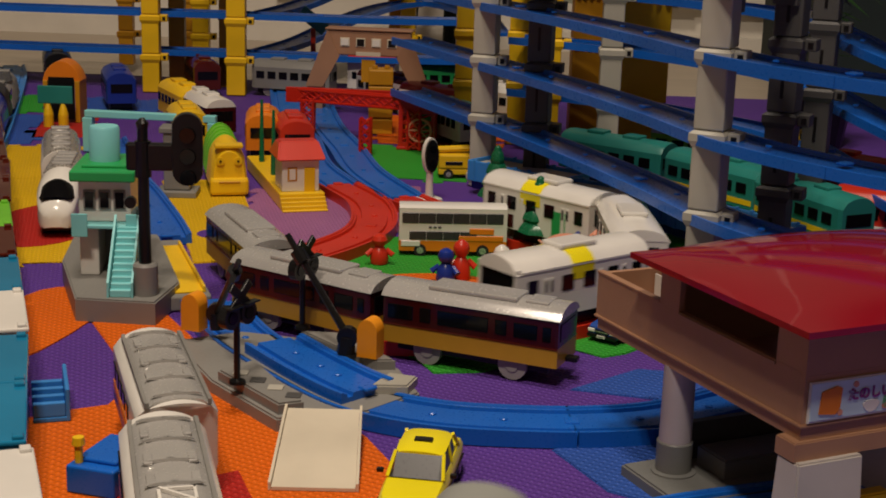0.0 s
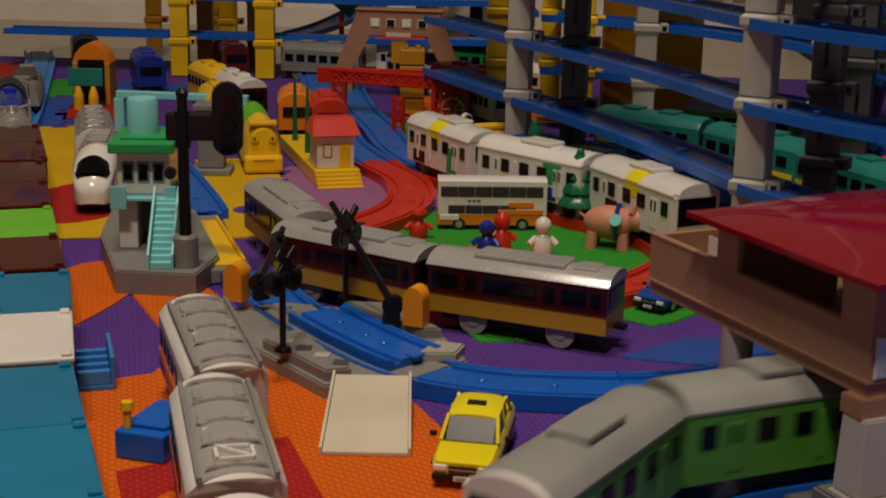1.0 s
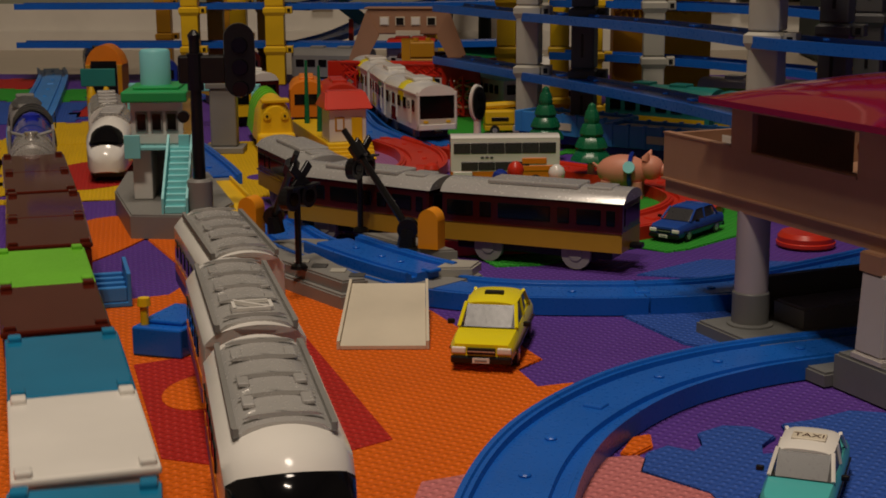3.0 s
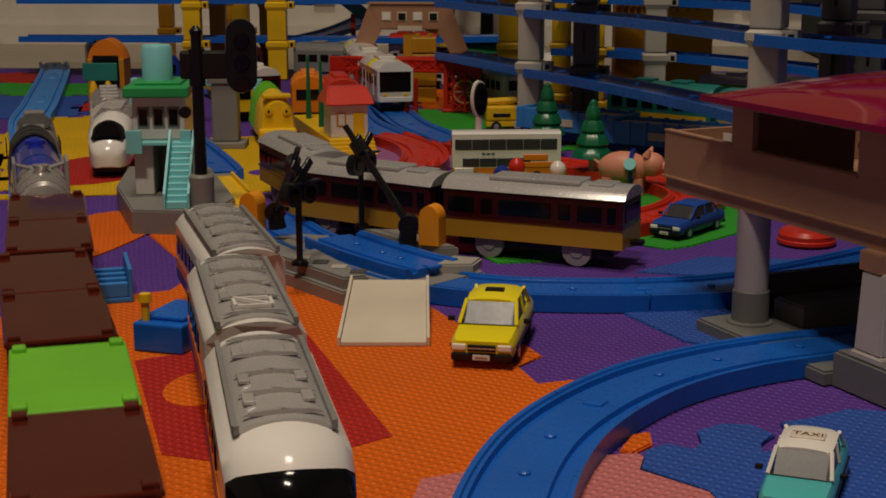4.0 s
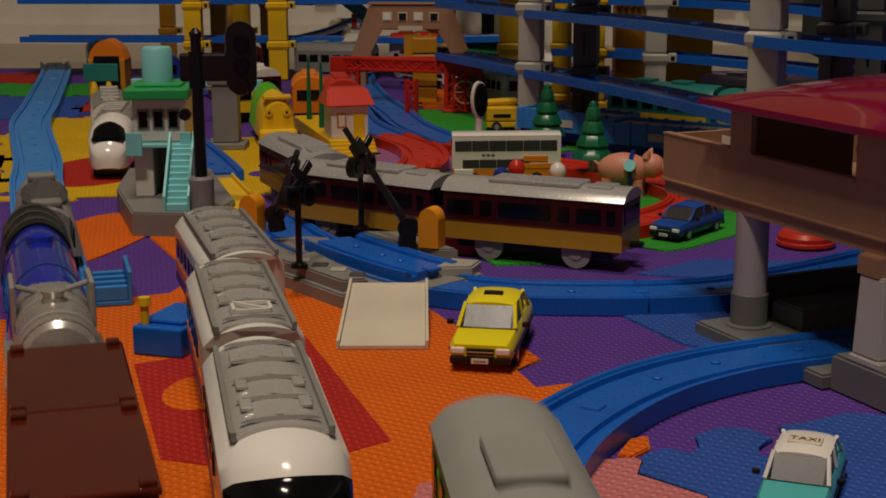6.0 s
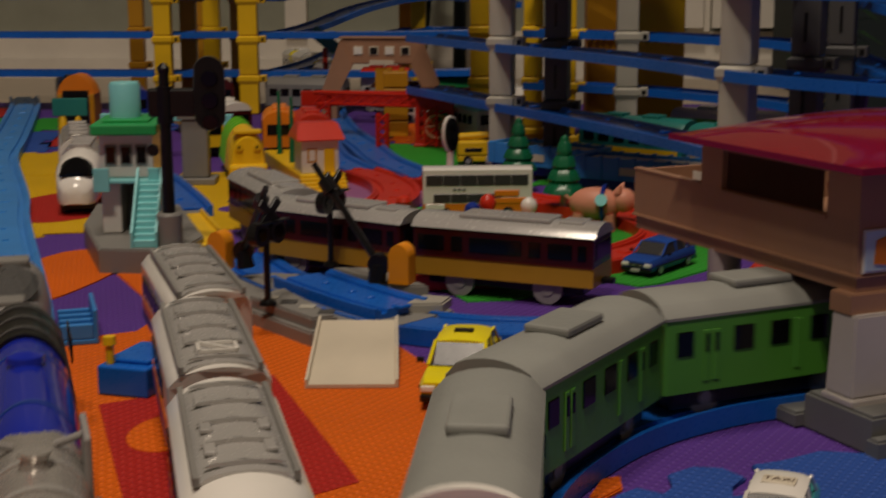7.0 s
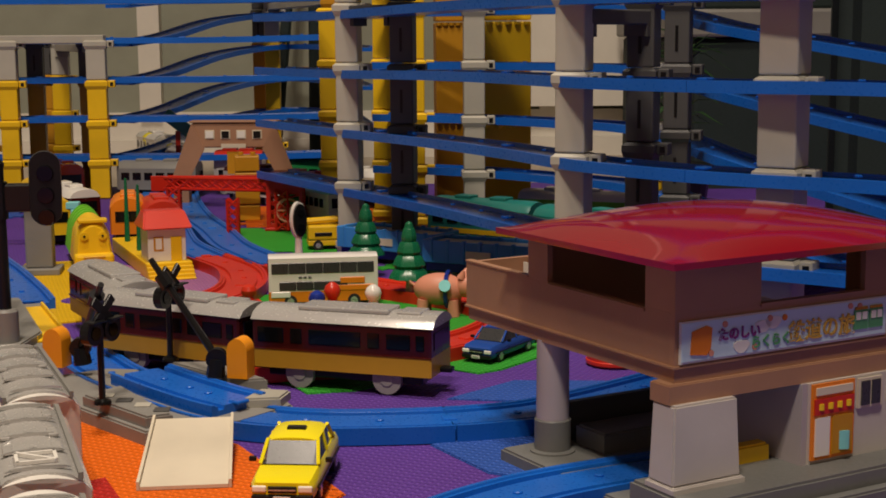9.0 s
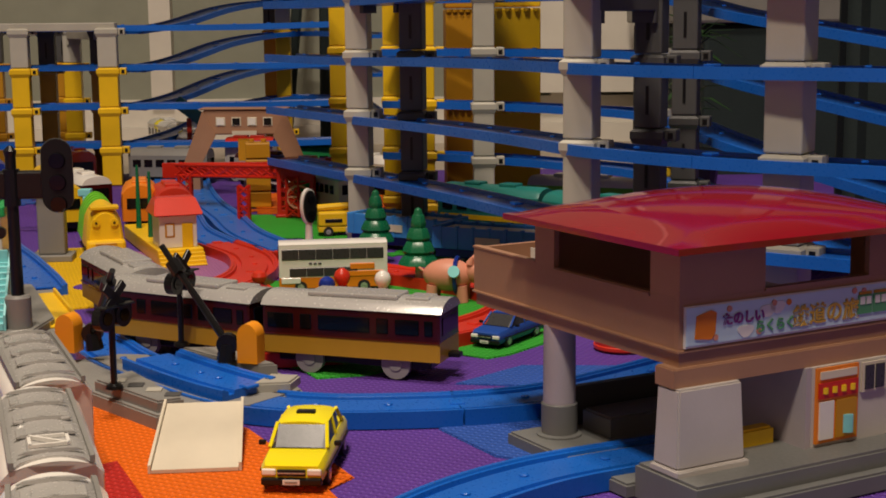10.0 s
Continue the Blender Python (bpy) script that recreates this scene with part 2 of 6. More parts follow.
def track(points, material, label, group, z=0.0, length=0.16, section=RAIL, category="toy rail"):
    """Track pieces end to end along a curve, each a thing of its own with its joint lug."""
    path = spline(points, 0.008)
    n = max(1, round(len(path) * 0.008 / length))
    cuts = [round(k * (len(path) - 1) / n) for k in range(n + 1)]
    for a, b in zip(cuts, cuts[1:]):
        mid = path[(a + b) // 2].copy()
        piece = thing("rail", Matrix.Translation(mid + Vector((0, 0, z))), label, category, group)
        part("rail_bed", sweep([p - mid for p in path[a:b + 1]], section), material, piece)
        d = path[b] - path[max(b - 2, 0)]
        turn = math.atan2(d.y, d.x)
        e = path[b] - mid
        lug = boxed(-0.004, 0.0035, -0.004, 0.004, 0.0062, 0.0082, 0.0008)
        bmesh.ops.transform(lug, matrix=Matrix.Translation(e) @ Matrix.Rotation(turn, 4, "Z"), verts=lug.verts)
        part("joint_lug", lug, material, piece)
        for q in (0.25, 0.5, 0.75):
            s = path[round(a + (b - a) * q)] - mid
            part("stud", lathe([(0.0022, 0.0070), (0.0022, 0.0078), (0.0016, 0.0082)], 10, (s.x, s.y, s.z)), material, piece)


# ---- the room ----
def slab(name, x0, x1, y0, y1, z0, z1, material, label, category):
    ob = part(name, boxed(x0, x1, y0, y1, z0, z1), material)
    return tagged(ob, label, category, kind="structure")


slab("floor", -2.2, 2.4, -1.9, 2.62, -0.06, -0.0105, FLOOR, "pale wooden room floor under the play mats", "floor")
slab("wall_north_low", -2.2, 2.4, 2.62, 2.7, -0.06, 0.068, PAINT, "white painted low wall below grey-green panels", "wall")
slab("wall_north", -2.2, 2.4, 2.63, 2.72, 0.068, 2.4, PANEL, "grey-green sliding panels in a white frame", "wall")
# South, west and east walls and the ceiling are unseen, added to shape bounce.
slab("wall_south", -2.2, 2.4, -2.0, -1.9, -0.06, 2.4, DIM, "unseen dim wall behind the camera, added to darken reflections", "wall")
slab("wall_west", -2.3, -2.2, -2.0, 2.72, -0.06, 2.4, DIM, "unseen dim side wall, added to darken reflections", "wall")
slab("wall_east", 2.4, 2.5, -2.0, 2.72, -0.06, 2.4, DIM, "unseen dim side wall, added to darken reflections", "wall")
slab("ceiling", -2.3, 2.5, -2.0, 2.72, 2.4, 2.46, CEIL, "unseen ceiling closing the room, toned down to dull reflections", "ceiling")
slab("baseboard", -2.2, 2.4, 2.607, 2.619, -0.0104, 0.022, PAINT, "white baseboard along the low wall", "baseboard")
for k, x in enumerate((-1.05, -0.335, 0.34)):
    slab("trim", x - 0.018, x + 0.018, 2.600, 2.629, 0.0685, 2.39, PAINT, "white upright frame between the panels", "trim")


# ---- play mats ----
def teeth(poly, size=0.011, every=0.05):
    """A jigsaw outline: dovetail teeth along the longer edges."""
    out = []
    flip = 1
    for (ax, ay), (bx, by) in zip(poly, poly[1:] + poly[:1]):
        d = math.hypot(bx - ax, by - ay)
        n = int(d / every)
        ux, uy = (bx - ax) / d, (by - ay) / d
        out.append((ax, ay))
        for k in range(n):
            s = (k + 0.5) * d / n
            flip = -flip
            for du, dv in ((-0.007, 0), (-0.010, flip * size * 0.7), (-0.006, flip * size), (0.006, flip * size), (0.010, flip * size * 0.7), (0.007, 0)):
                out.append((ax + ux * (s + du) + uy * dv, ay + uy * (s + du) - ux * dv))
    return out


def disc(x, y, rx, ry, n=22, wob=0.0):
    return [(x + rx * (1 + wob * math.sin(3 * a)) * math.cos(a), y + ry * (1 + wob * math.sin(3 * a)) * math.sin(a)) for a in [2 * math.pi * k / n for k in range(n)]]


LAYER = [0]


def mat(colour, poly, cut=True, level=1):
    LAYER[0] += 1
    x, y = sum(p[0] for p in poly) / len(poly), sum(p[1] for p in poly) / len(poly)
    rel = [(px - x, py - y) for px, py in poly]
    top = 0.0003 * level
    ob = part("foam_mat", prismed(teeth(rel) if cut else rel, -0.0102 + 0.00001 * LAYER[0] - top, 0.0, 0.0006), MAT[colour])
    ob.matrix_basis = pose(x, y, top)
    return tagged(ob, "%s foam jigsaw play mat piece on the floor" % colour, "play mat", "play mats", "structure")


base = part("ground", boxed(-1.3, 1.2, -1.2, 2.06, -0.0101, -0.0006), MAT["purple"])
tagged(base, "purple foam play mats covering the room floor", "play mat", kind="structure")
mat("orange", [(-0.5, 0.1), (0.10, 0.1), (0.062, 0.60), (0.078, 0.650), (0.064, 0.710), (0.049, 0.702), (0.040, 0.726), (0.051, 0.743), (0.039, 0.769), (0.013, 0.787), (-0.003, 0.822), (-0.05, 0.87), (-0.10, 0.96), (-0.135, 0.90), (-0.14, 0.847), (-0.166, 0.833), (-0.30, 0.70)], False)
mat("red", [(-0.002, 0.636), (-0.057, 0.772), (-0.102, 0.737), (-0.124, 0.723), (-0.082, 0.611), (-0.04, 0.60)], False, 2)
mat("orange", disc(-0.085, 0.687, 0.016, 0.024), False, 3)
mat("orange", disc(-0.222, 0.985, 0.030, 0.080, wob=0.08), False, 1)
mat("orange", [(-0.19, 0.985), (-0.15, 0.91), (-0.12, 0.96), (-0.15, 1.01)], False, 1)
mat("pink", [(0.011, 0.595), (0.027, 0.603), (0.072, 0.621), (0.085, 0.625), (0.105, 0.600), (0.13, 0.50), (0.06, 0.42), (0.0, 0.45)], False, 2)
mat("orange", [(0.079, 0.627), (0.084, 0.643), (0.091, 0.647), (0.091, 0.634), (0.083, 0.623)], False, 3)
mat("blue", [(0.085, 0.608), (0.088, 0.626), (0.096, 0.634), (0.105, 0.627), (0.109, 0.634), (0.108, 0.648), (0.118, 0.657), (0.129, 0.656), (0.136, 0.646), (0.129, 0.636), (0.128, 0.626), (0.136, 0.628), (0.142, 0.645), (0.140, 0.660), (0.152, 0.664), (0.168, 0.677), (0.30, 0.66), (0.25, 0.45), (0.13, 0.50), (0.107, 0.590)], False, 4)
mat("blue", [(0.089, 0.817), (0.114, 0.770), (0.16, 0.745), (0.24, 0.79), (0.23, 0.90), (0.15, 0.86)], False, 1)
mat("blue", [(0.10, 0.905), (0.15, 0.895), (0.20, 0.94), (0.14, 0.945)], False, 1)
mat("yellow", [(-0.43, 1.33), (-0.326, 1.095), (-0.243, 1.12), (-0.26, 1.30), (-0.38, 1.56), (-0.46, 1.53)], True, 1)
mat("red", disc(-0.297, 1.225, 0.045, 0.075), False, 2)
mat("yellow", disc(-0.375, 1.44, 0.04, 0.05, wob=0.15), False, 2)
mat("yellow", [(-0.250, 1.40), (-0.185, 1.42), (-0.140, 1.26), (-0.136, 1.14), (-0.160, 1.13), (-0.200, 1.25)], False, 2)
mat("purple", disc(-0.165, 1.215, 0.012, 0.014), False, 3)
mat("green", [(-0.02, 1.02), (-0.01, 0.965), (0.012, 0.945), (0.024, 0.921), (0.052, 0.927), (0.07, 0.945), (0.105, 0.975), (0.121, 0.963), (0.135, 0.972), (0.17, 1.015), (0.19, 1.10), (0.16, 1.20), (0.06, 1.26), (-0.06, 1.22), (-0.08, 1.10)], False, 1)
mat("orange", disc(0.015, 1.085, 0.06, 0.045), False, 2)
mat("red", [(0.12, 1.00), (0.15, 1.03), (0.145, 1.09), (0.11, 1.05)], False, 2)
mat("mauve", [(-0.16, 1.14), (-0.08, 1.14), (-0.01, 1.28), (-0.02, 1.42), (-0.14, 1.45), (-0.17, 1.30)], True, 1)
mat("red", [(-0.68, 1.98), (-0.60, 1.98), (-0.58, 1.86), (-0.66, 1.86)], True, 1)
mat("green", [(-0.64, 1.85), (-0.50, 1.86), (-0.46, 1.74), (-0.60, 1.72)], True, 1)
mat("blue", [(-0.60, 1.71), (-0.46, 1.72), (-0.42, 1.55), (-0.56, 1.50)], True, 1)
mat("red", [(-0.46, 1.72), (-0.40, 1.72), (-0.37, 1.60), (-0.43, 1.58)], True, 1)
mat("blue", [(-0.46, 1.85), (-0.36, 1.86), (-0.33, 1.74), (-0.43, 1.73)], True, 2)
mat("green", [(-0.13, 1.62), (0.02, 1.62), (0.02, 1.45), (-0.10, 1.46)], True, 1)
mat("orange", [(-0.10, 1.80), (0.06, 1.80), (0.05, 1.63), (-0.08, 1.63)], True, 2)
mat("green", [(0.05, 1.36), (0.30, 1.40), (0.32, 1.22), (0.15, 1.22)], True, 1)
mat("yellow", [(-0.55, 1.15), (-0.40, 1.30), (-0.33, 1.10), (-0.45, 1.00)], True, 1)

# ---- floor tracks ----
NEAR = [(0.12, 0.34), (0.07, 0.40), (0.048, 0.47), (0.042, 0.53), (0.045, 0.577), (0.055, 0.622), (0.072, 0.660), (0.094, 0.692), (0.121, 0.717), (0.150, 0.735), (0.20, 0.757), (0.27, 0.784), (0.36, 0.81)]
LOOP = NEAR + [(0.55, 0.82), (0.66, 0.72), (0.70, 0.56), (0.64, 0.38), (0.48, 0.27), (0.28, 0.27)]
OUTER = [(-0.235, 1.55), (-0.20, 1.33), (-0.165, 1.15), (-0.125, 1.02), (-0.09, 0.95), (-0.048, 0.895), (-0.01, 0.855), (0.03, 0.838), (0.075, 0.836), (0.115, 0.841), (0.155, 0.857), (0.215, 0.905), (0.29, 0.975), (0.38, 1.05)]
WHITELINE = [(-0.04, 0.965), (0.03, 0.97), (0.085, 1.0), (0.130, 1.045), (0.150, 1.10), (0.135, 1.155), (0.095, 1.20), (0.03, 1.26), (-0.03, 1.345), (-0.075, 1.45), (-0.105, 1.56), (-0.14, 1.68), (-0.17, 1.82), (-0.20, 2.0)]
PARTNER = [(-0.12, 1.09), (-0.07, 1.16), (-0.045, 1.23), (-0.055, 1.315), (-0.09, 1.385), (-0.125, 1.47), (-0.15, 1.58), (-0.18, 1.70), (-0.21, 1.84), (-0.24, 2.0)]
FREIGHT = [(-0.62, 2.06), (-0.573, 1.93), (-0.474, 1.597), (-0.429, 1.441), (-0.345, 1.226), (-0.305, 1.112), (-0.205, 0.855), (-0.168, 0.745), (-0.104, 0.587), (-0.078, 0.517), (-0.045, 0.41), (-0.02, 0.30), (-0.01, 0.18), (-0.005, -0.3), (-0.005, -0.8)]
SIDING = [(-0.165, 1.0), (-0.133, 0.90), (-0.083, 0.727), (-0.045, 0.607), (-0.011, 0.489), (0.012, 0.40)]
track(NEAR, BLUE, "bright blue plastic toy rail piece on the mats", "blue floor rails")
track(OUTER[3:], BLUE, "bright blue plastic toy rail piece leading through the crossing", "blue floor rails")
track([(-0.345, 1.56), (-0.285, 1.40), (-0.247, 1.315), (-0.209, 1.225), (-0.188, 1.170)], BLUE, "bright blue plastic toy rail piece beside the yellow mat", "blue floor rails")
track(FREIGHT[:9], SKY, "light blue plastic toy rail piece on the mats", "blue floor rails")
track(FREIGHT[8:12], SKY, "light blue plastic toy rail piece on the mats", "blue floor rails")
track(WHITELINE[:9], RED, "red plastic toy rail curve on the mats", "red floor rails")
track(WHITELINE[8:], LINE_BLUE, "blue plastic toy rail of the double line", "blue floor rails")
track(PARTNER[:5], RED, "red plastic toy rail curve on the mats", "red floor rails")
track(PARTNER[4:], LINE_BLUE, "blue plastic toy rail of the double line", "blue floor rails")

# ---- elevated spiral line: piers and blue rails ----
STEP, SEAM = 0.0522, 0.0145
FAR_STEP, FAR_SEAM = 0.0479, 0.0480


def pier(x, y, turn, levels, material, top=0, w=0.020, top_material=None, label="grey plastic block pier of the raised railway", seam=SEAM, step=STEP):
    """A stacked toy pier: hollow blocks with collars and a rail bracket at each seam."""
    ob = thing("pier", pose(x, y, 0, 0, 0, turn), label, "toy pier", "railway piers")
    h = w / 2
    for k in range(levels):
        z0, z1 = (0.0 if k == 0 else seam + step * (k - 1)), seam + step * k
        mt = top_material if top_material and k >= top else material
        block = part("block", boxed(-h, h, -h, h, z0 + 0.0003, z1 - 0.0078, 0.0012), mt, ob)
        bm = bmesh.new()
        lo = [bm.verts.new((sx * (h + 0.0002), sy * (h + 0.0002), z1 - 0.0110)) for sx, sy in ((-1, -1), (1, -1), (1, 1), (-1, 1))]
        mi = [bm.verts.new((sx * (h + 0.0020), sy * (h + 0.0020), z1 - 0.0070)) for sx, sy in ((-1, -1), (1, -1), (1, 1), (-1, 1))]
        hi = [bm.verts.new((sx * (h + 0.0020), sy * (h + 0.0020), z1 - 0.0022)) for sx, sy in ((-1, -1), (1, -1), (1, 1), (-1, 1))]
        tp = [bm.verts.new((sx * (h - 0.0004), sy * (h - 0.0004), z1 - 0.0002)) for sx, sy in ((-1, -1), (1, -1), (1, 1), (-1, 1))]
        for p, q in ((lo, mi), (mi, hi), (hi, tp)):
            for i in range(4):
                bm.faces.new((p[i], p[(i + 1) % 4], q[(i + 1) % 4], q[i]))
        bm.faces.new(lo)
        bm.faces.new(tp)
        part("collar", bm, mt, block)
        bracket = part("bracket", boxed(h + 0.0019, h + 0.010, -0.0062, 0.0062, z1 - 0.009, z1 - 0.0005, 0.0008), mt, block)
        part("socket", boxed(h + 0.0042, h + 0.0080, -0.0066, -0.0060, z1 - 0.0072, z1 - 0.0028), BLACK, block)
        if k and mt is DARKPIER:
            part("slot", boxed(-0.0012, 0.0012, -h - 0.0004, -h + 0.0002, z0 + 0.010, z0 + 0.030), BLACK, block)
    return ob


GY = "grey plastic block pier of the raised railway"
YL = "yellow plastic block pier of the raised railway"
# Ochre and dark grey copies put the shaded inner sides of yellow piers into colour.
for x, y, w, mt, upper, lab in (
        (-0.286, 1.923, 0.023, YELLOW, PIER, "yellow block pier with grey upper blocks"), (-0.384, 2.167, 0.023, YELLOW, PIER, "yellow block pier with grey upper blocks"),
        (-0.312, 1.990, 0.018, OCHRE, DARKPIER, "darker copy of a yellow and grey pier, for its shaded side"), (-0.402, 2.190, 0.018, OCHRE, DARKPIER, "darker copy of a yellow and grey pier, for its shaded side"),
        (-0.392, 1.923, 0.021, YELLOW, PIER, "yellow block pier with grey upper blocks"), (-0.376, 1.992, 0.020, OCHRE, DARKPIER, "darker copy of a yellow and grey pier, for its shaded side"),
        (-0.490, 2.167, 0.020, OCHRE, DARKPIER, "darker copy of a yellow and grey pier, for its shaded side")):
    pier(x, y, 5, 4, mt, 3, w, upper, lab, FAR_SEAM, FAR_STEP)
pier(-0.110, 2.37, 0, 6, YELLOW, 4, 0.022, PIER, "yellow block pier with grey upper blocks", 0.0350, 0.0500)
# Shaded side of the yellow pier above, as a darker copy.
pier(-0.132, 2.39, 0, 6, OCHRE, 4, 0.018, DARKPIER, "darker copy of a yellow and grey pier, for its shaded side", 0.0350, 0.0500)
pier(-0.001, 1.918, 0, 5, OCHRE, 5, 0.021, OCHRE, "ochre block pier of the raised railway", FAR_SEAM, FAR_STEP)
pier(0.012, 1.905, 0, 5, YELLOW, 5, 0.010, YELLOW, YL, FAR_SEAM, FAR_STEP)
pier(0.034, 1.440, -12, 6, PIER, label=GY)
pier(0.007, 1.659, 0, 5, YELLOW, 5, 0.020, YELLOW, YL)
pier(0.082, 1.400, -12, 6, DARKPIER, label="dark grey block pier of the raised railway")
pier(0.062, 1.659, 0, 6, YELLOW, label=YL)
pier(0.094, 1.593, 0, 6, YELLOW, label=YL)
pier(0.150, 1.532, 0, 7, PIER, label=GY)
pier(0.190, 1.078, -25, 6, PIER, label=GY)
pier(0.250, 1.167, -25, 6, DARKPIER, label="dark grey block pier of the raised railway")
pier(0.295, 1.412, 0, 7, YELLOW, 2, 0.020, PIER, "yellow and grey block pier of the raised railway")
pier(0.295, 0.960, -35, 6, PIER, 0, 0.023, label=GY)
pier(0.301, 1.301, -20, 6, DARKPIER, label="dark grey block pier of the raised railway")
for x, w, y, mt, lab in ((0.135, 0.034, 1.72, OCHRE, "ochre wide plastic tower with wavy seams"), (0.189, 0.048, 1.64, YELLOW, "yellow wide plastic tower with wavy seams")):
    ob = thing("tower", pose(x, y, 0, 0, 0, 4), lab, "toy tower", "wide toy towers")
    for k in range(6):
        bm = boxed(-w / 2, w / 2, -0.015, 0.015, 0.0005 + STEP * k, STEP * (k + 1) - 0.0008, 0.0015)
        for s in range(5):
            tube(bm, (-w / 2 + w * (s + 0.5) / 5, -0.0153, STEP * (k + 1) - 0.004), (-w / 2 + w * (s + 0.5) / 5, -0.0153, STEP * (k + 1) - 0.001), 0.003, 0.0035, 8)
        part("block", bm, mt, ob)


def beam(ax, ay, bx, by, z, material, label):
    """A crossbeam that joins two piers into a portal."""
    a, b = Vector((ax, ay, 0)), Vector((bx, by, 0))
    d = b - a
    ob = thing("crossbeam", pose(ax, ay, z, 0, 0, math.degrees(math.atan2(d.y, d.x))), label, "toy beam", "crossbeams")
    bm = boxed(0, d.length, -0.009, 0.009, 0, 0.010, 0.001)
    for s in (0.012, d.length - 0.012):
        box(bm, s - 0.002, s + 0.002, -0.009, 0.009, -0.008, 0.001)
    part("beam_bar", bm, material, ob)


z = FAR_SEAM + FAR_STEP * 3 - 0.004
beam(-0.60, 1.923, -0.275, 1.923, z, PIER, "grey plastic crossbeam between two piers")
beam(-0.384, 2.167, -0.286, 1.935, z - 0.011, PIER, "grey plastic crossbeam between two piers")
beam(-0.110, 2.37, 0.012, 1.94, z + 0.046, PIER, "grey plastic crossbeam between two piers")
beam(0.034, 1.440, 0.082, 1.400, SEAM + STEP * 3 + 0.04, DARKPIER, "dark grey crossbeam between two piers")
beam(0.190, 1.078, 0.250, 1.167, SEAM + STEP * 3 + 0.03, DARKPIER, "dark grey crossbeam between two piers")
THIN = [(-0.0185, 0), (-0.0185, 0.0072), (-0.0165, 0.0072), (-0.0155, 0.0045), (0.0155, 0.0045), (0.0165, 0.0072), (0.0185, 0.0072), (0.0185, 0)]
RL = "blue plastic raised rail clipped between piers"
for k in range(1, 6):
    z = SEAM + STEP * k - 0.010
    track([(-0.05, 1.62, z - 0.004), (0.034 - 0.005, 1.47, z - 0.004), (0.11, 1.29, z - 0.001), (0.165, 1.16, z), (0.205, 1.06, z), (0.265, 0.98, z), (0.34, 0.92, z), (0.44, 0.87, z - 0.004)], BLUE, RL, "raised rails", 0, 0.17, THIN)
    zf = FAR_SEAM + FAR_STEP * (k - 1) - 0.0045
    track([(-0.62, 1.956, zf), (-0.40, 1.956, zf), (-0.286, 1.956, zf), (-0.14, 1.953, zf), (0.02, 1.948, zf + 0.003)], BLUE, RL, "raised rails", 0, 0.18, THIN)
    track([(-0.270, 1.990, zf - 0.004), (-0.23, 2.08, zf + 0.004), (-0.18, 2.20, zf + 0.024), (-0.13, 2.32, zf + 0.034), (-0.07, 2.36, zf + 0.036), (0.00, 2.2, zf + 0.036), (0.03, 1.96, zf + 0.036)], BLUE, RL, "raised rails", 0, 0.2, THIN)
    track([(0.06, 1.63, z), (0.15, 1.58, z), (0.23, 1.50, z), (0.30, 1.41, z - 0.002), (0.345, 1.31, z - 0.018), (0.385, 1.20, z - 0.03), (0.44, 1.08, z - 0.045)], BLUE, RL, "raised rails", 0, 0.18, THIN)


# ---- vehicles ----
def band(w, z0, z1):
    h = w / 2
    return [(-h, z0), (-h, z1), (h, z1), (h, z0)]


def arch(w, z0, rise, n=10, p=0.55):
    return [(-w / 2 + w * k / n, z0 + rise * math.sin(math.pi * k / n) ** p) for k in range(n + 1)]


def loft(section, stations):
    """Rings of a cross-section along x; a station is x, width scale, height scale and lift."""
    bm = bmesh.new()
    zb = min(z for _, z in section)
    rings = [[bm.verts.new((x, y * sy, zb + (z - zb) * sz + dz)) for y, z in section] for x, sy, sz, dz in stations]
    n = len(section)
    for a, b in zip(rings, rings[1:]):
        for k in range(n):
            bm.faces.new((a[k], a[(k + 1) % n], b[(k + 1) % n], b[k]))
    bm.faces.new(rings[0][::-1])
    bm.faces.new(rings[-1])
    return bm


def straight(a, b):
    return [(a, 0.97, 1, 0), (a + 0.0015, 1, 1, 0), (b - 0.0015, 1, 1, 0), (b, 0.97, 1, 0)]


def wheels(ob, xs, w, r, material=WHEEL, z=None):
    for x in xs:
        for s in (-1, 1):
            bm = tubed((x, s * (w / 2 - 0.004), z or r), (x, s * w / 2, z or r), r, n=18)
            tube(bm, (x, s * (w / 2 - 0.001), z or r), (x, s * (w / 2 + 0.0006), z or r), r * 0.45, n=12)
            part("wheel", bm, material, ob, smooth=True)


def panes(ob, xs, w, z0, z1, material=GLASS, name="window", sides=(-1, 1)):
    for x0, x1 in xs:
        for s in sides:
            y = s * w / 2
            part(name, boxed(x0, x1, min(y, y + s * 0.0004) - 0.0002, max(y, y + s * 0.0004) + 0.0002, z0, z1, 0.0004, seg=1), material, ob)


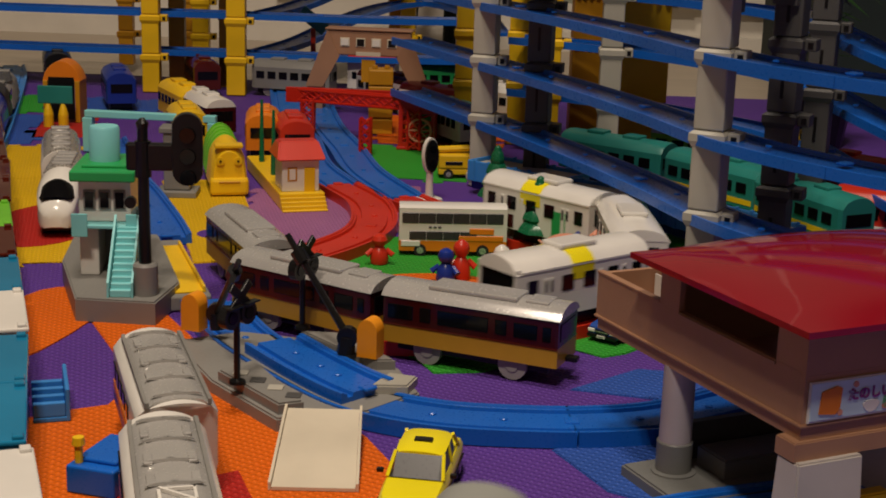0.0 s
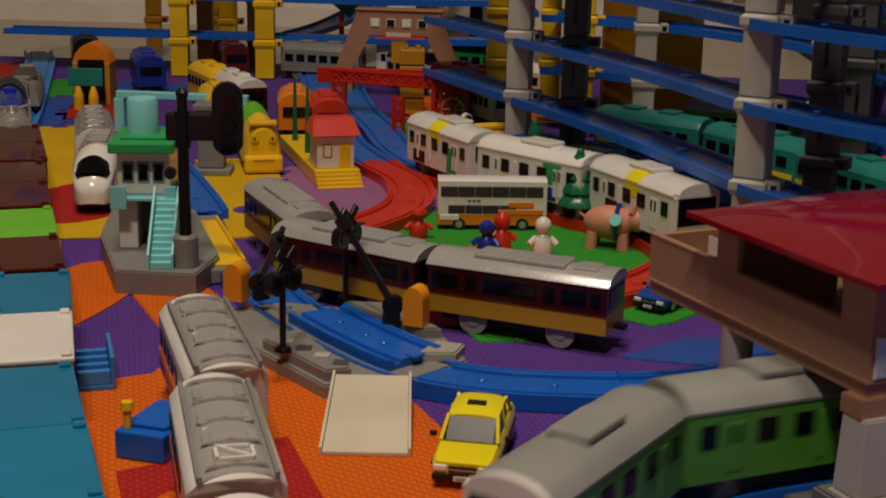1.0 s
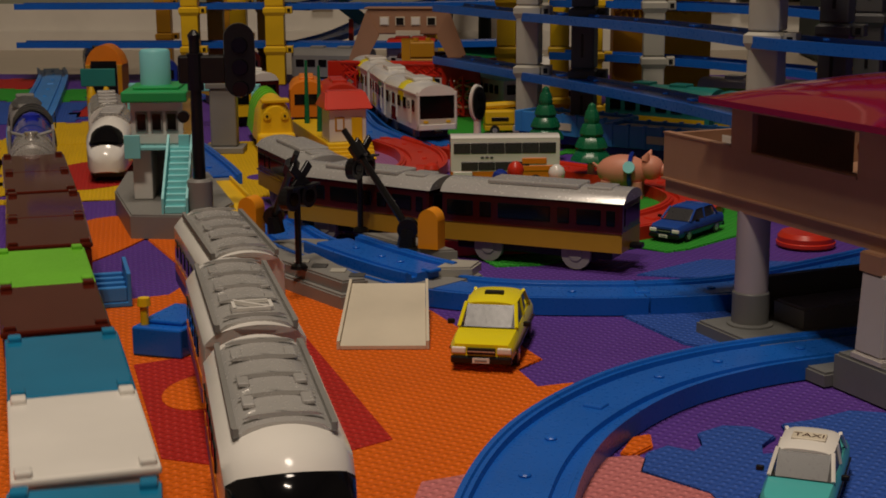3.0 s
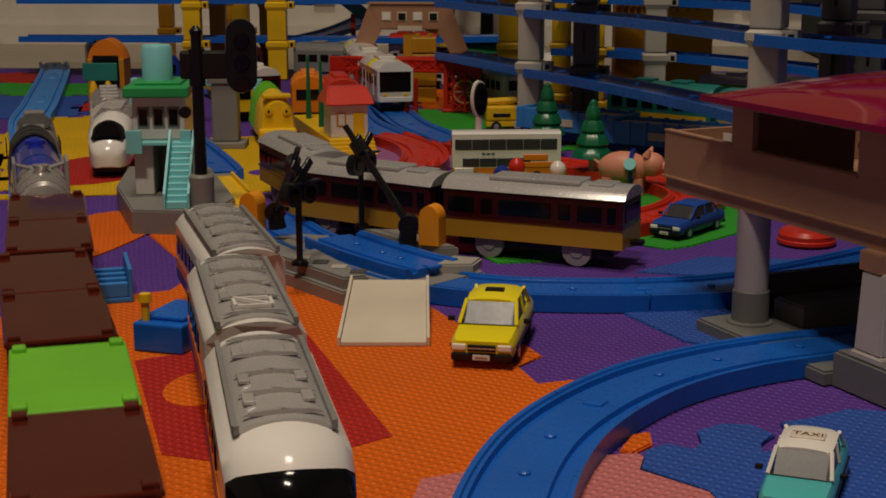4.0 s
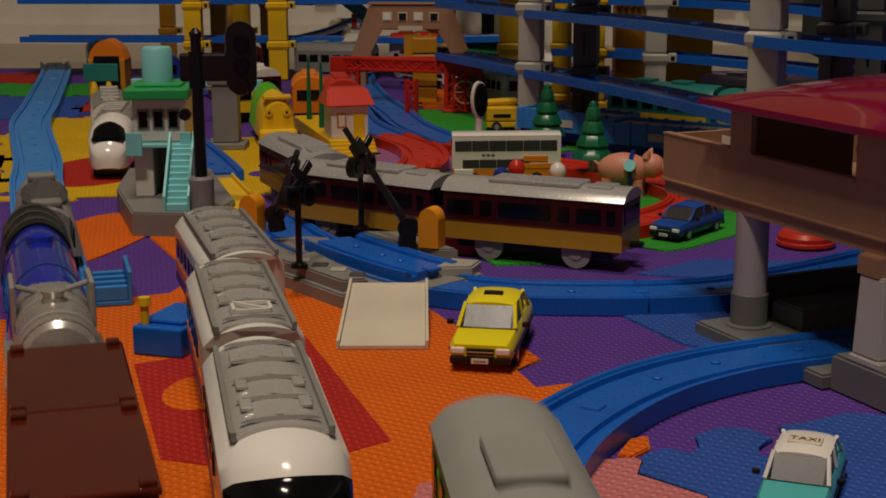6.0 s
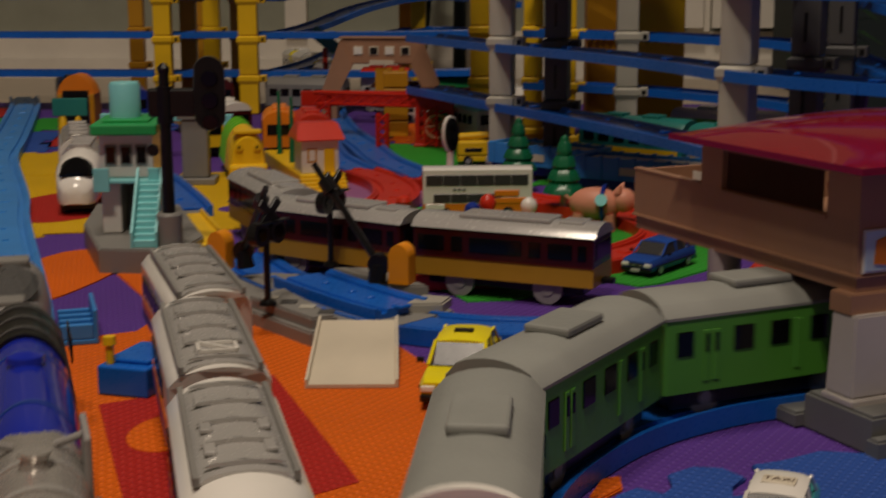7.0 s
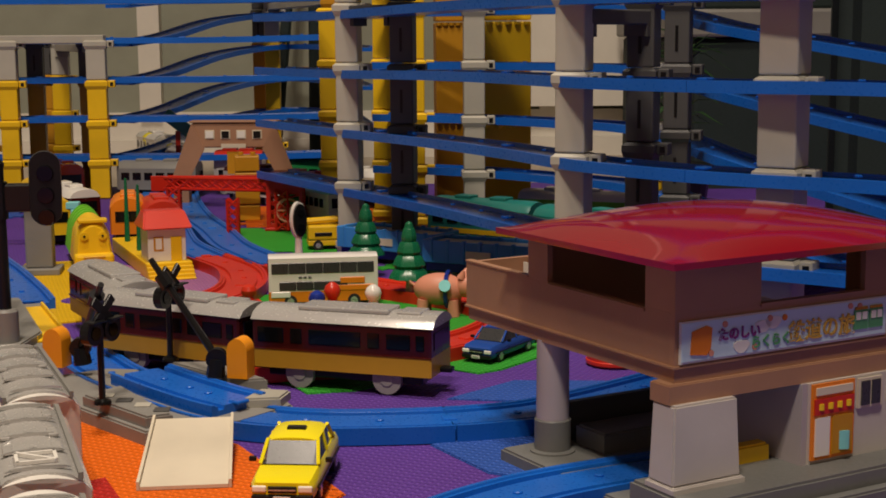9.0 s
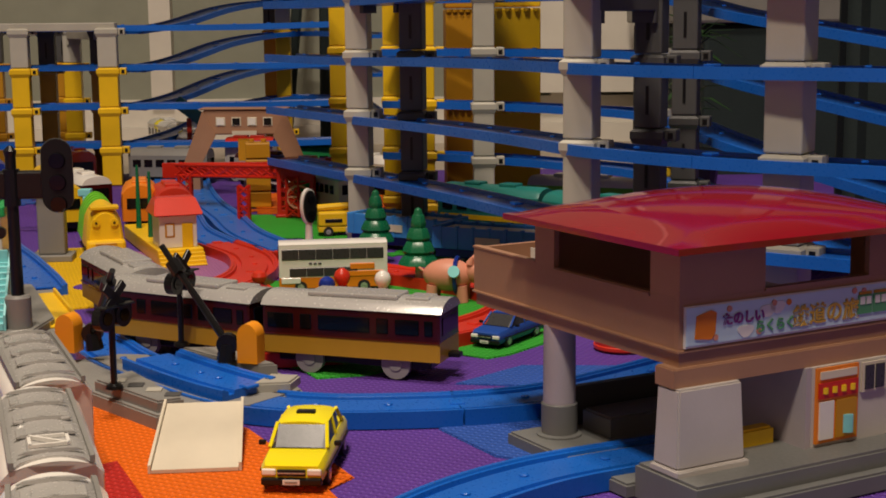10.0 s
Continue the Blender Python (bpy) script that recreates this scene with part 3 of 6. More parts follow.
def tram(m, nose=False):
    ob = thing("tram_car", m, "maroon and tan toy tram car with a silver roof", "toy train", "maroon tram train")
    l, w = 0.053, 0.033
    part("skirt", loft(band(w, 0.0115, 0.0225), straight(-l, l)), TAN, ob, "tan lower side panels")
    part("body", loft(band(w - 0.0004, 0.0225, 0.0385), straight(-l, l)), MAROON, ob)
    part("roof", loft(arch(w + 0.0016, 0.0385, 0.0065), straight(-l - 0.001, l + 0.001)), SILVER, ob, "silver arched roof", True)
    part("roof_hatch", boxed(-0.028, 0.026, -0.010, 0.010, 0.0436, 0.0462, 0.001), SILVER, ob)
    part("roof_hatch", boxed(0.030, 0.044, -0.008, 0.008, 0.0436, 0.0455, 0.001), SILVER, ob)
    panes(ob, [(-0.050, -0.034), (-0.030, -0.023), (-0.019, 0.012), (0.016, 0.023), (0.027, 0.041), (0.044, 0.049)], w - 0.0004, 0.0260, 0.0345)
    for s in (-1, 1):
        part("trim_strip", boxed(-l, l, s * w / 2 - 0.0005, s * w / 2 + 0.0005, 0.0220, 0.0228), BROWN, ob)
    part("chassis", boxed(-0.046, 0.046, -0.011, 0.011, 0.006, 0.0118, 0.001), BLACK, ob)
    wheels(ob, (-0.026, 0.026), 0.027, 0.0085)
    part("coupler", boxed(l, l + 0.007, -0.003, 0.003, 0.012, 0.015, 0.0008), BLACK, ob)
    for s in (-1, 1):
        part("end_window", boxed(s * l - 0.0004, s * l + 0.0004, -0.012, 0.012, 0.0255, 0.0355, 0.0003, seg=1), GLASS, ob)
    return ob


tram(pose(0.0482, 0.938, 0, 0, 0, -20.5))
tram(pose(-0.052, 0.984, 0, 0, 0, -31))
tram(pose(-0.110, 1.080, 0, 0, 0, -63))


def express(m, front, collector=False):
    ob = thing("express_car", m, "white toy express train car with a ribbed silver roof", "toy train", "white express train")
    w, a, b = 0.036, -0.055, 0.055
    st = straight(a, b)
    rs = straight(a, b)
    if front:
        st = [(a, 0.97, 1, 0), (a + 0.0015, 1, 1, 0), (0.036, 1, 1, 0), (0.046, 1, 0.985, 0), (0.053, 0.99, 0.945, 0), (0.0575, 0.98, 0.895, 0), (0.0600, 0.97, 0.84, 0)]
    sec = [(-w / 2 + 0.001, 0.013), (-w / 2, 0.016), (-w / 2, 0.040)] + arch(w, 0.041, 0.0085, 12, 0.6) + [(w / 2, 0.040), (w / 2, 0.016), (w / 2 - 0.001, 0.013)]
    def bow(bm):
        """Round the front in plan."""
        for v in bm.verts:
            if v.co.x > 0.036:
                v.co.x -= 0.011 * min(1, (v.co.x - 0.036) / 0.02) * (2 * v.co.y / w) ** 2
        return bm
    part("body", bow(loft(sec, st)), WHITE, ob, smooth=True)
    e = 0.038 if front else 0.050
    part("roof_panel", loft(arch(0.0270, 0.0466, 0.0036, 10, 0.5), straight(-0.047, e)), SILVER, ob, "silver ribbed roof panel", True)
    for s in (-1, 1):
        part("roof_rail", loft([(y + s * 0.0138, z) for y, z in band(0.0016, 0.0466, 0.0492)], straight(-0.048, e + 0.001)), GREY, ob)
    n = 5
    for k in range(n):
        x = -0.043 + (e + 0.038) * k / (n - 1)
        part("rib", loft(arch(0.0225, 0.0499, 0.0016, 10, 0.4), straight(x - 0.0008, x + 0.0008)), SILVER, ob, smooth=True)
    for x in (-0.030, -0.002, 0.018):
        for s in (-1, 1):
            part("vent", boxed(x - 0.005, x + 0.005, s * 0.0085 - 0.0018, s * 0.0085 + 0.0018, 0.0494, 0.0507, 0.0005), SILVER, ob)
    part("gangway", loft(arch(w * 0.86, 0.014, 0.0305, 12, 0.3), straight(a - 0.005, a + 0.001)), PIER, ob, "grey gangway", True)
    panes(ob, [(x, x + 0.008) for x in (-0.048, -0.034, -0.020, -0.006, 0.008)], w, 0.028, 0.036)
    for s in (-1, 1):
        part("stripe", boxed(-0.054, 0.028, s * w / 2 - 0.0003, s * w / 2 + 0.0003, 0.020, 0.0245), ORANGE, ob, "orange side stripe")
        part("stripe", boxed(-0.054, 0.028, s * w / 2 - 0.0003, s * w / 2 + 0.0003, 0.0145, 0.019), NAVY, ob, "dark blue side stripe")
    if front:
        up = [(-w / 2, 0.0285)] + arch(w, 0.041, 0.0085, 12, 0.6) + [(w / 2, 0.0285)]
        part("windscreen", bow(loft(up, [(0.0601, 0.968, 0.715, 0), (0.0625, 0.955, 0.66, 0), (0.0660, 0.93, 0.44, 0), (0.0690, 0.90, 0.10, 0)])), GLASS, ob, "black wrap-round windscreen", True)
        part("nose", bow(loft([(-w / 2 + 0.001, 0.013), (-w / 2, 0.016), (-w / 2, 0.0284), (w / 2, 0.0284), (w / 2, 0.016), (w / 2 - 0.001, 0.013)], [(0.0602, 0.950, 1, 0), (0.0655, 0.925, 1, 0), (0.0705, 0.90, 0.99, 0), (0.0730, 0.82, 0.93, 0)])), WHITE, ob, smooth=True)
    if collector:
        part("pantograph_base", boxed(0.030, 0.044, -0.0075, 0.0075, 0.0500, 0.0512, 0.0005), SILVER, ob)
        bm = bmesh.new()
        for s in (-1, 1):
            box(bm, 0.031, 0.043, s * 0.0065 - 0.0006, s * 0.0065 + 0.0006, 0.0514, 0.0526)
            box(bm, 0.037 + s * 0.0055 - 0.0006, 0.037 + s * 0.0055 + 0.0006, -0.007, 0.007, 0.0514, 0.0526)
        box(bm, -0.009, 0.009, -0.0006, 0.0006, 0.0514, 0.0528, m=pose(0.037, 0, 0, 0, 0, 45))
        part("pantograph", bm, WHITE, ob, "white folded pantograph")
    part("chassis", boxed(-0.048, 0.045, -0.013, 0.013, 0.005, 0.0135, 0.001), BLACK, ob)
    wheels(ob, (-0.032, 0.030), 0.026, 0.008, WHEEL, 0.008)
    return ob


for k, (s, front) in enumerate(((0.0, True), (1.0, False), (2.0, False))):
    ax, ay = -0.0285, 0.547
    dx, dy = -0.0338, 0.1170
    h = math.degrees(math.atan2(-dy, -dx)) + (0, 1.5, 5)[k]
    express(pose(ax + dx * s + (0.003 if k == 2 else 0), ay + dy * s - (0.004 if k == 2 else 0), 0, 0, 0, h), front, k == 1)


def commuter(name, body, roof, label, group, front=False, rear=False, patches=()):
    """A boxy commuter car, rail surface at z = 0.008; the end cars have a face."""
    ob = thing(name, pose(0, 0, 0), label, "toy train", group)
    l, w = 0.0525, 0.035
    z = 0.008
    part("body", loft(band(w, z + 0.009, z + 0.040), straight(-l, l)), body, ob)
    part("roof", loft(arch(w + 0.001, z + 0.040, 0.0075, 10, 0.5), straight(-l - 0.0005, l + 0.0005)), roof, ob, smooth=True)
    part("air_conditioner", boxed(-0.014, 0.016, -0.009, 0.009, z + 0.0465, z + 0.0500, 0.0012), roof, ob)
    panes(ob, [(-0.047, -0.039), (-0.020, -0.010), (-0.002, 0.008), (0.018, 0.027), (0.039, 0.047)], w, z + 0.024, z + 0.034)
    panes(ob, [(-0.0345, -0.0310), (-0.0300, -0.0265), (0.0105, 0.0135), (0.0300, 0.0335)], w, z + 0.013, z + 0.034, body, "door")
    panes(ob, [(-0.0338, -0.0318), (-0.0293, -0.0273), (0.0307, 0.0327)], w + 0.0008, z + 0.025, z + 0.0325)
    for s in (-1, 1):
        part("rain_gutter", boxed(-l, l, s * w / 2 - 0.0006, s * w / 2 + 0.0006, z + 0.0388, z + 0.0400), roof, ob)
    part("chassis", boxed(-0.046, 0.046, -0.013, 0.013, z + 0.001, z + 0.0095, 0.001), BLACK, ob)
    wheels(ob, (-0.030, 0.030), 0.026, 0.007, WHEEL, z + 0.0045)
    for x0, x1, z0, z1, mt in patches:
        for s in (-1, 1):
            part("patch", boxed(x0, x1, s * w / 2 - 0.0003, s * w / 2 + 0.0003, z + z0, z + z1), mt, ob)
        if z1 > 0.038:
            part("patch", loft(arch(w + 0.0018, z + 0.0403, 0.0077, 10, 0.5), straight(x0, x1)), mt, ob, smooth=True)
    if rear:
        bm = bmesh.new()
        for s in (-1, 1):
            box(bm, -l - 0.004, -l, s * w / 2 - 0.002 * (s > 0), s * w / 2 + 0.002 * (s < 0), z + 0.009, z + 0.042, 0.0006)
        box(bm, -l - 0.004, -l, -w / 2, w / 2, z + 0.009, z + 0.014, 0.0006)
        part("end_frame", bm, WHITE, ob, "white rounded end frame")
        part("end_frame_top", loft(arch(w + 0.0012, z + 0.0385, 0.0092, 10, 0.45), straight(-l - 0.0042, -l - 0.0002)), WHITE, ob, smooth=True)
        part("end_window", boxed(-l - 0.0025, -l - 0.0005, -w / 2 + 0.002, w / 2 - 0.002, z + 0.018, z + 0.0405), GLASS, ob, "dark end window")
        part("end_panel", boxed(-l - 0.003, -l - 0.0005, -w / 2 + 0.002, w / 2 - 0.002, z + 0.0135, z + 0.0185), CREAM, ob)
        for s in (-1, 1):
            part("tail_lamp", boxed(-l - 0.0036, -l - 0.003, s * 0.010 - 0.002, s * 0.010 + 0.002, z + 0.015, z + 0.0172), YELLOW, ob)
        part("coupler", boxed(-l - 0.009, -l - 0.003, -0.003, 0.003, z + 0.006, z + 0.009, 0.0008), BLACK, ob)
    else:
        part("coupler", boxed(-l - 0.006, -l, -0.003, 0.003, z + 0.005, z + 0.008, 0.0008), BLACK, ob)
        part("end_window", boxed(-l - 0.0004, -l + 0.0002, -0.011, 0.011, z + 0.024, z + 0.036), GLASS, ob)
    if front:
        part("windscreen", boxed(l - 0.0002, l + 0.0006, -w / 2 + 0.002, w / 2 - 0.002, z + 0.022, z + 0.038), GLASS, ob)
    return ob


GL = "green toy commuter train car with a grey roof"
green_cars = [commuter("train_car", TRAIN_GREEN, TRAIN_GREY, GL, "green commuter train", k == 2, k == 0) for k in range(3)]
WL = "white toy train car with coloured patches and black windows"
white_cars = [commuter("train_car", WHITE, WHITE, WL, "patched white train", k == 2, k == 0,
                       [((-0.012, 0.006, 0.030, 0.040, LEMON), (0.012, 0.030, 0.010, 0.022, MAROON)), ((-0.034, -0.016, 0.022, 0.0375, GREEN), (0.008, 0.028, 0.010, 0.022, LEMON), (-0.03, -0.012, 0.010, 0.020, NAVY)),
                        ((-0.006, 0.014, 0.030, 0.041, LEMON), (-0.034, -0.018, 0.010, 0.030, GREEN), (0.02, 0.04, 0.010, 0.020, MAROON))][k]) for k in range(3)]


def container(ob, x0, x1, material, label):
    """A lidded toy container with corner pegs, on its wagon."""
    w = 0.0385
    c = part("container", boxed(x0, x1, -w / 2, w / 2, 0.0165, 0.0350, 0.0008), material, ob, label)
    part("lid", boxed(x0 - 0.0008, x1 + 0.0008, -w / 2 - 0.0008, w / 2 + 0.0008, 0.0352, 0.0378, 0.0009), material, c)
    for x in (x0 + 0.003, x1 - 0.003):
        for s in (-1, 1):
            part("peg", boxed(x - 0.0028, x + 0.0028, s * 0.0165 - 0.0024, s * 0.0165 + 0.0024, 0.0370, 0.0396, 0.0007), material, c)


def wagon(first, second, label):
    ob = thing("freight_wagon", pose(0, 0, 0), label, "toy train", "container freight train")
    part("deck", boxed(-0.073, 0.073, -0.017, 0.017, 0.0125, 0.0163, 0.0008), BLACK, ob)
    container(ob, -0.073, -0.001, *first)
    container(ob, 0.001, 0.073, *second)
    wheels(ob, (-0.045, 0.045), 0.026, 0.007, WHEEL, 0.0125)
    part("coupler", boxed(0.073, 0.079, -0.003, 0.003, 0.013, 0.016, 0.0008), BLACK, ob)
    return ob


BR, BL, WH, GN = (BROWN, "glossy brown lidded container"), (CYAN, "glossy blue lidded container"), (WHITE, "white lidded container"), (LIME, "lime green lidded container")
wagons = [wagon(BR, BR, "black toy wagon with two brown containers"), wagon(BR, BR, "black toy wagon with two brown containers"),
          wagon(GN, BR, "black toy wagon with a green and a brown container"), wagon(BL, WH, "black toy wagon with a blue and a white container"),
          wagon(BL, BL, "black toy wagon with two blue containers"), wagon(WH, BL, "black toy wagon with a white and a blue container"),
          wagon(BL, BL, "black toy wagon with two blue containers")]


def steam_engine():
    """Nose at x = 0.056; chrome boiler, blue middle and black cab behind it."""
    ob = thing("steam_engine", pose(0, 0, 0), "black toy steam engine with a chrome front and blue middle", "toy train", "container freight train")
    part("frame", boxed(-0.175, 0.050, -0.015, 0.015, 0.012, 0.017, 0.001), BLACK, ob)
    part("boiler", tubed((-0.012, 0, 0.0285), (0.050, 0, 0.0280), 0.0155, 0.0150, 28), CHROME, ob, "chrome boiler front", True)
    part("smokebox_door", lathe([(0.0146, 0), (0.0125, 0.003), (0.006, 0.0052), (0.001, 0.0060)], 24), CHROME, ob, smooth=True).matrix_basis = pose(0.050, 0, 0.0280, 0, 90, 0)
    part("chimney", lathe([(0.0046, 0), (0.0038, 0.002), (0.0050, 0.0045)], 14, (0.022, 0, 0.0430)), CHROME, ob, smooth=True)
    for x in (0.044, 0.020):
        part("boiler_ring", tubed((x, 0, 0.0282), (x - 0.003, 0, 0.0282), 0.0160, n=28), SILVER, ob, smooth=True)
    part("body", loft(arch(0.035, 0.017, 0.0285, 14, 0.4), [(-0.118, 1, 1, 0), (-0.030, 1, 1, 0), (-0.012, 0.97, 0.98, 0), (-0.006, 0.90, 0.94, 0)]), ENGINE_BLUE, ob, "glossy blue streamlined middle", True)
    part("dome", lathe([(0.007, 0), (0.0065, 0.0025), (0.002, 0.0042)], 16, (-0.085, 0, 0.0450)), ENGINE_BLUE, ob, smooth=True)
    for x in (-0.100, -0.035):
        part("body_band", loft(arch(0.0356, 0.017, 0.0290, 14, 0.4), straight(x, x + 0.002)), CARBLUE, ob, smooth=True)
    for s in (-1, 1):
        part("smoke_deflector", boxed(-0.006, 0.020, s * 0.0150 - 0.0010, s * 0.0150 + 0.0010, 0.030, 0.0490, 0.0006), WHEEL, ob, "pale grey smoke deflector")
        part("deflector_stay", tubed((0.004, s * 0.0150, 0.0455), (0.004, s * 0.0060, 0.0430), 0.0012, n=8), WHEEL, ob)
        part("running_board", boxed(-0.010, 0.048, s * 0.0165 - 0.003, s * 0.0165 + 0.003, 0.0180, 0.0200, 0.0005), GREY, ob)
        part("cylinder", tubed((0.030, s * 0.0165, 0.0150), (0.046, s * 0.0165, 0.0150), 0.0040, n=12), SILVER, ob)
        part("buffer", tubed((0.0500, s * 0.0100, 0.0165), (0.0560, s * 0.0100, 0.0165), 0.0022, 0.0030, 12), CHROME, ob)
    part("cab", loft(arch(0.036, 0.017, 0.0300, 12, 0.35), straight(-0.172, -0.1185)), BLACK, ob, smooth=True)
    for x in (-0.166, -0.148, -0.130):
        part("cab_rib", loft(arch(0.0366, 0.017, 0.0306, 12, 0.35), straight(x, x + 0.003)), DARKPIER, ob, smooth=True)
    panes(ob, [(-0.165, -0.152), (-0.146, -0.133)], 0.0352, 0.030, 0.040, GLASS, "cab_window")
    wheels(ob, (-0.150, -0.120, -0.090, -0.060, 0.020), 0.027, 0.0075, WHEEL, 0.013)
    return ob


def tender():
    ob = thing("tender", pose(0, 0, 0), "grey toy tender with a heap of dark coal", "toy train", "container freight train")
    part("tank", loft(arch(0.034, 0.014, 0.0260, 12, 0.35), straight(-0.060, 0.060)), WHEEL, ob, smooth=True)
    bm = lathe([(0.0130, 0), (0.010, 0.003), (0.004, 0.0055)], 16, (0, 0, 0.0385))
    for v in bm.verts:
        v.co.x = v.co.x * 3.2 + 0.002 * noise.noise(v.co * 300)
        v.co.z += 0.0015 * noise.noise(v.co * 500)
    part("coal", bm, DARKPIER, ob)
    for x in (-0.045, 0.045):
        part("tank_hatch", boxed(x - 0.006, x + 0.006, -0.008, 0.008, 0.0390, 0.0425, 0.0012), GREY, ob)
    wheels(ob, (-0.040, 0.040), 0.026, 0.007, WHEEL, 0.0125)
    return ob


engine, coal_tender = steam_engine(), tender()


def saloon(m, paint, top, label, sign=""):
    """A die-cast saloon car, 72 mm long, front towards +x."""
    ob = thing("toy_car", m, label, "toy car", "die-cast cars")
    w = 0.0285
    sec = [(-w / 2 + 0.0015, 0.0045), (-w / 2, 0.008), (-w / 2 + 0.0003, 0.0125), (-w / 2 + 0.0018, 0.0150), (w / 2 - 0.0018, 0.0150), (w / 2 - 0.0003, 0.0125), (w / 2, 0.008), (w / 2 - 0.0015, 0.0045)]
    part("body", loft(sec, [(-0.036, 0.86, 0.80, 0.001), (-0.0345, 0.95, 0.96, 0), (-0.025, 1, 1.02, 0), (0.0, 1, 1, 0), (0.020, 1, 0.95, 0), (0.033, 0.96, 0.86, 0), (0.036, 0.88, 0.66, 0.0008)]), paint, ob, smooth=True)
    g = [(-0.0125, 0.0148), (-0.0105, 0.0232), (0.0105, 0.0232), (0.0125, 0.0148)]
    part("cabin_glass", loft(g, [(-0.025, 0.92, 0.05, 0), (-0.0175, 0.96, 0.98, 0), (-0.003, 1, 1, 0), (0.0085, 0.98, 0.96, 0), (0.0185, 0.96, 0.04, 0)]), CARGLASS, ob, "dark tinted windows")
    part("roof", loft([(y, z + 0.0006) for y, z in arch(0.0222, 0.0226, 0.0018, 8, 0.4)], [(-0.0185, 0.94, 0.8, -0.0006), (-0.014, 1, 1, 0), (0.004, 1, 1, 0), (0.0088, 0.95, 0.8, -0.0008)]), top, ob, smooth=True)
    for s in (-1, 1):
        for x0, z0, x1, z1 in ((0.0185, 0.0150, 0.0080, 0.0232), (-0.025, 0.0150, -0.0175, 0.0232), (-0.004, 0.0150, -0.004, 0.0232)):
            part("window_post", tubed((x0, s * 0.0124, z0), (x1, s * 0.0108, z1), 0.0009, n=6), top, ob)
        part("door_mirror", boxed(0.0135, 0.0155, s * 0.0165 - 0.0016, s * 0.0165 + 0.0016, 0.0150, 0.0172, 0.0005), BLACK, ob)
        part("headlight", boxed(0.0345, 0.0368, s * 0.0096 - 0.003, s * 0.0096 + 0.003, 0.0082, 0.0110, 0.0006), LAMP_GLOW, ob, "clear headlight")
        part("side_strip", boxed(-0.030, 0.030, s * w / 2 - 0.0004, s * w / 2 + 0.0004, 0.0082, 0.0090), BLACK, ob)
    part("grille", boxed(0.0350, 0.0372, -0.0060, 0.0060, 0.0080, 0.0108, 0.0004), BLACK, ob, "black grille")
    part("grille_bar", boxed(0.0372, 0.0375, -0.0058, 0.0058, 0.0092, 0.0097), CHROME, ob)
    for x in (-0.0362, 0.0362):
        part("bumper", boxed(x - 0.0012, x + 0.0012, -0.0130, 0.0130, 0.0040, 0.0072, 0.0008), BLACK, ob)
    part("number_plate", boxed(0.0374, 0.0378, -0.0036, 0.0036, 0.0046, 0.0068), WHITE, ob, "white plate with a dark bar")
    part("plate_bar", boxed(0.0378, 0.0380, -0.0026, 0.0026, 0.0053, 0.0060), GREY, ob)
    for x in (-0.0215, 0.0225):
        for s in (-1, 1):
            wh = part("wheel", tubed((x, s * 0.0105, 0.0052), (x, s * 0.0138, 0.0052), 0.0052, n=18), RUBBER, ob, smooth=True)
            part("hub", tubed((x, s * 0.0136, 0.0052), (x, s * 0.0143, 0.0052), 0.0030, n=12), CHROME, wh)
    if sign:
        if sign == "lamp":
            part("roof_lamp", boxed(-0.004, 0.000, -0.0042, 0.0042, 0.0243, 0.0262, 0.0005), BLACK, ob, "small black taxi roof sign")
        if sign == "TAXI":
            part("roof_label", boxed(-0.0078, 0.0004, -0.0068, 0.0068, 0.0246, 0.0256, 0.0003, seg=1), CREAM, ob, "pale rectangle lettered TAXI")
            txt = bpy.data.curves.new("lettering", "FONT")
            txt.body, txt.size, txt.align_x, txt.align_y = "TAXI", 0.0056, "CENTER", "CENTER"
            txt.materials.append(MAROON)
            o = new("lettering", txt)
            o.parent, o.matrix_basis = ob, pose(-0.0035, 0, 0.02575, 0, 0, 90)
    return ob


saloon(pose(0.0293, 0.757, 0, 0, 0, -96), LEMON, LEMON, "yellow die-cast taxi on the orange and purple mats", "lamp")
AQUA = plastic("aqua_car_paint", (0.08, 0.46, 0.46), 0.2, 0.05)
saloon(pose(0.1370, 0.5890, 0, 0, 0, -107) @ Matrix.Scale(0.80, 4), AQUA, WHITE, "aqua die-cast taxi with a white roof, beside the blue rail", "TAXI")
saloon(pose(0.1370, 1.012, 0, 0, 0, -124) @ Matrix.Scale(0.78, 4), CARBLUE, CARBLUE, "blue die-cast saloon car on the green mat")


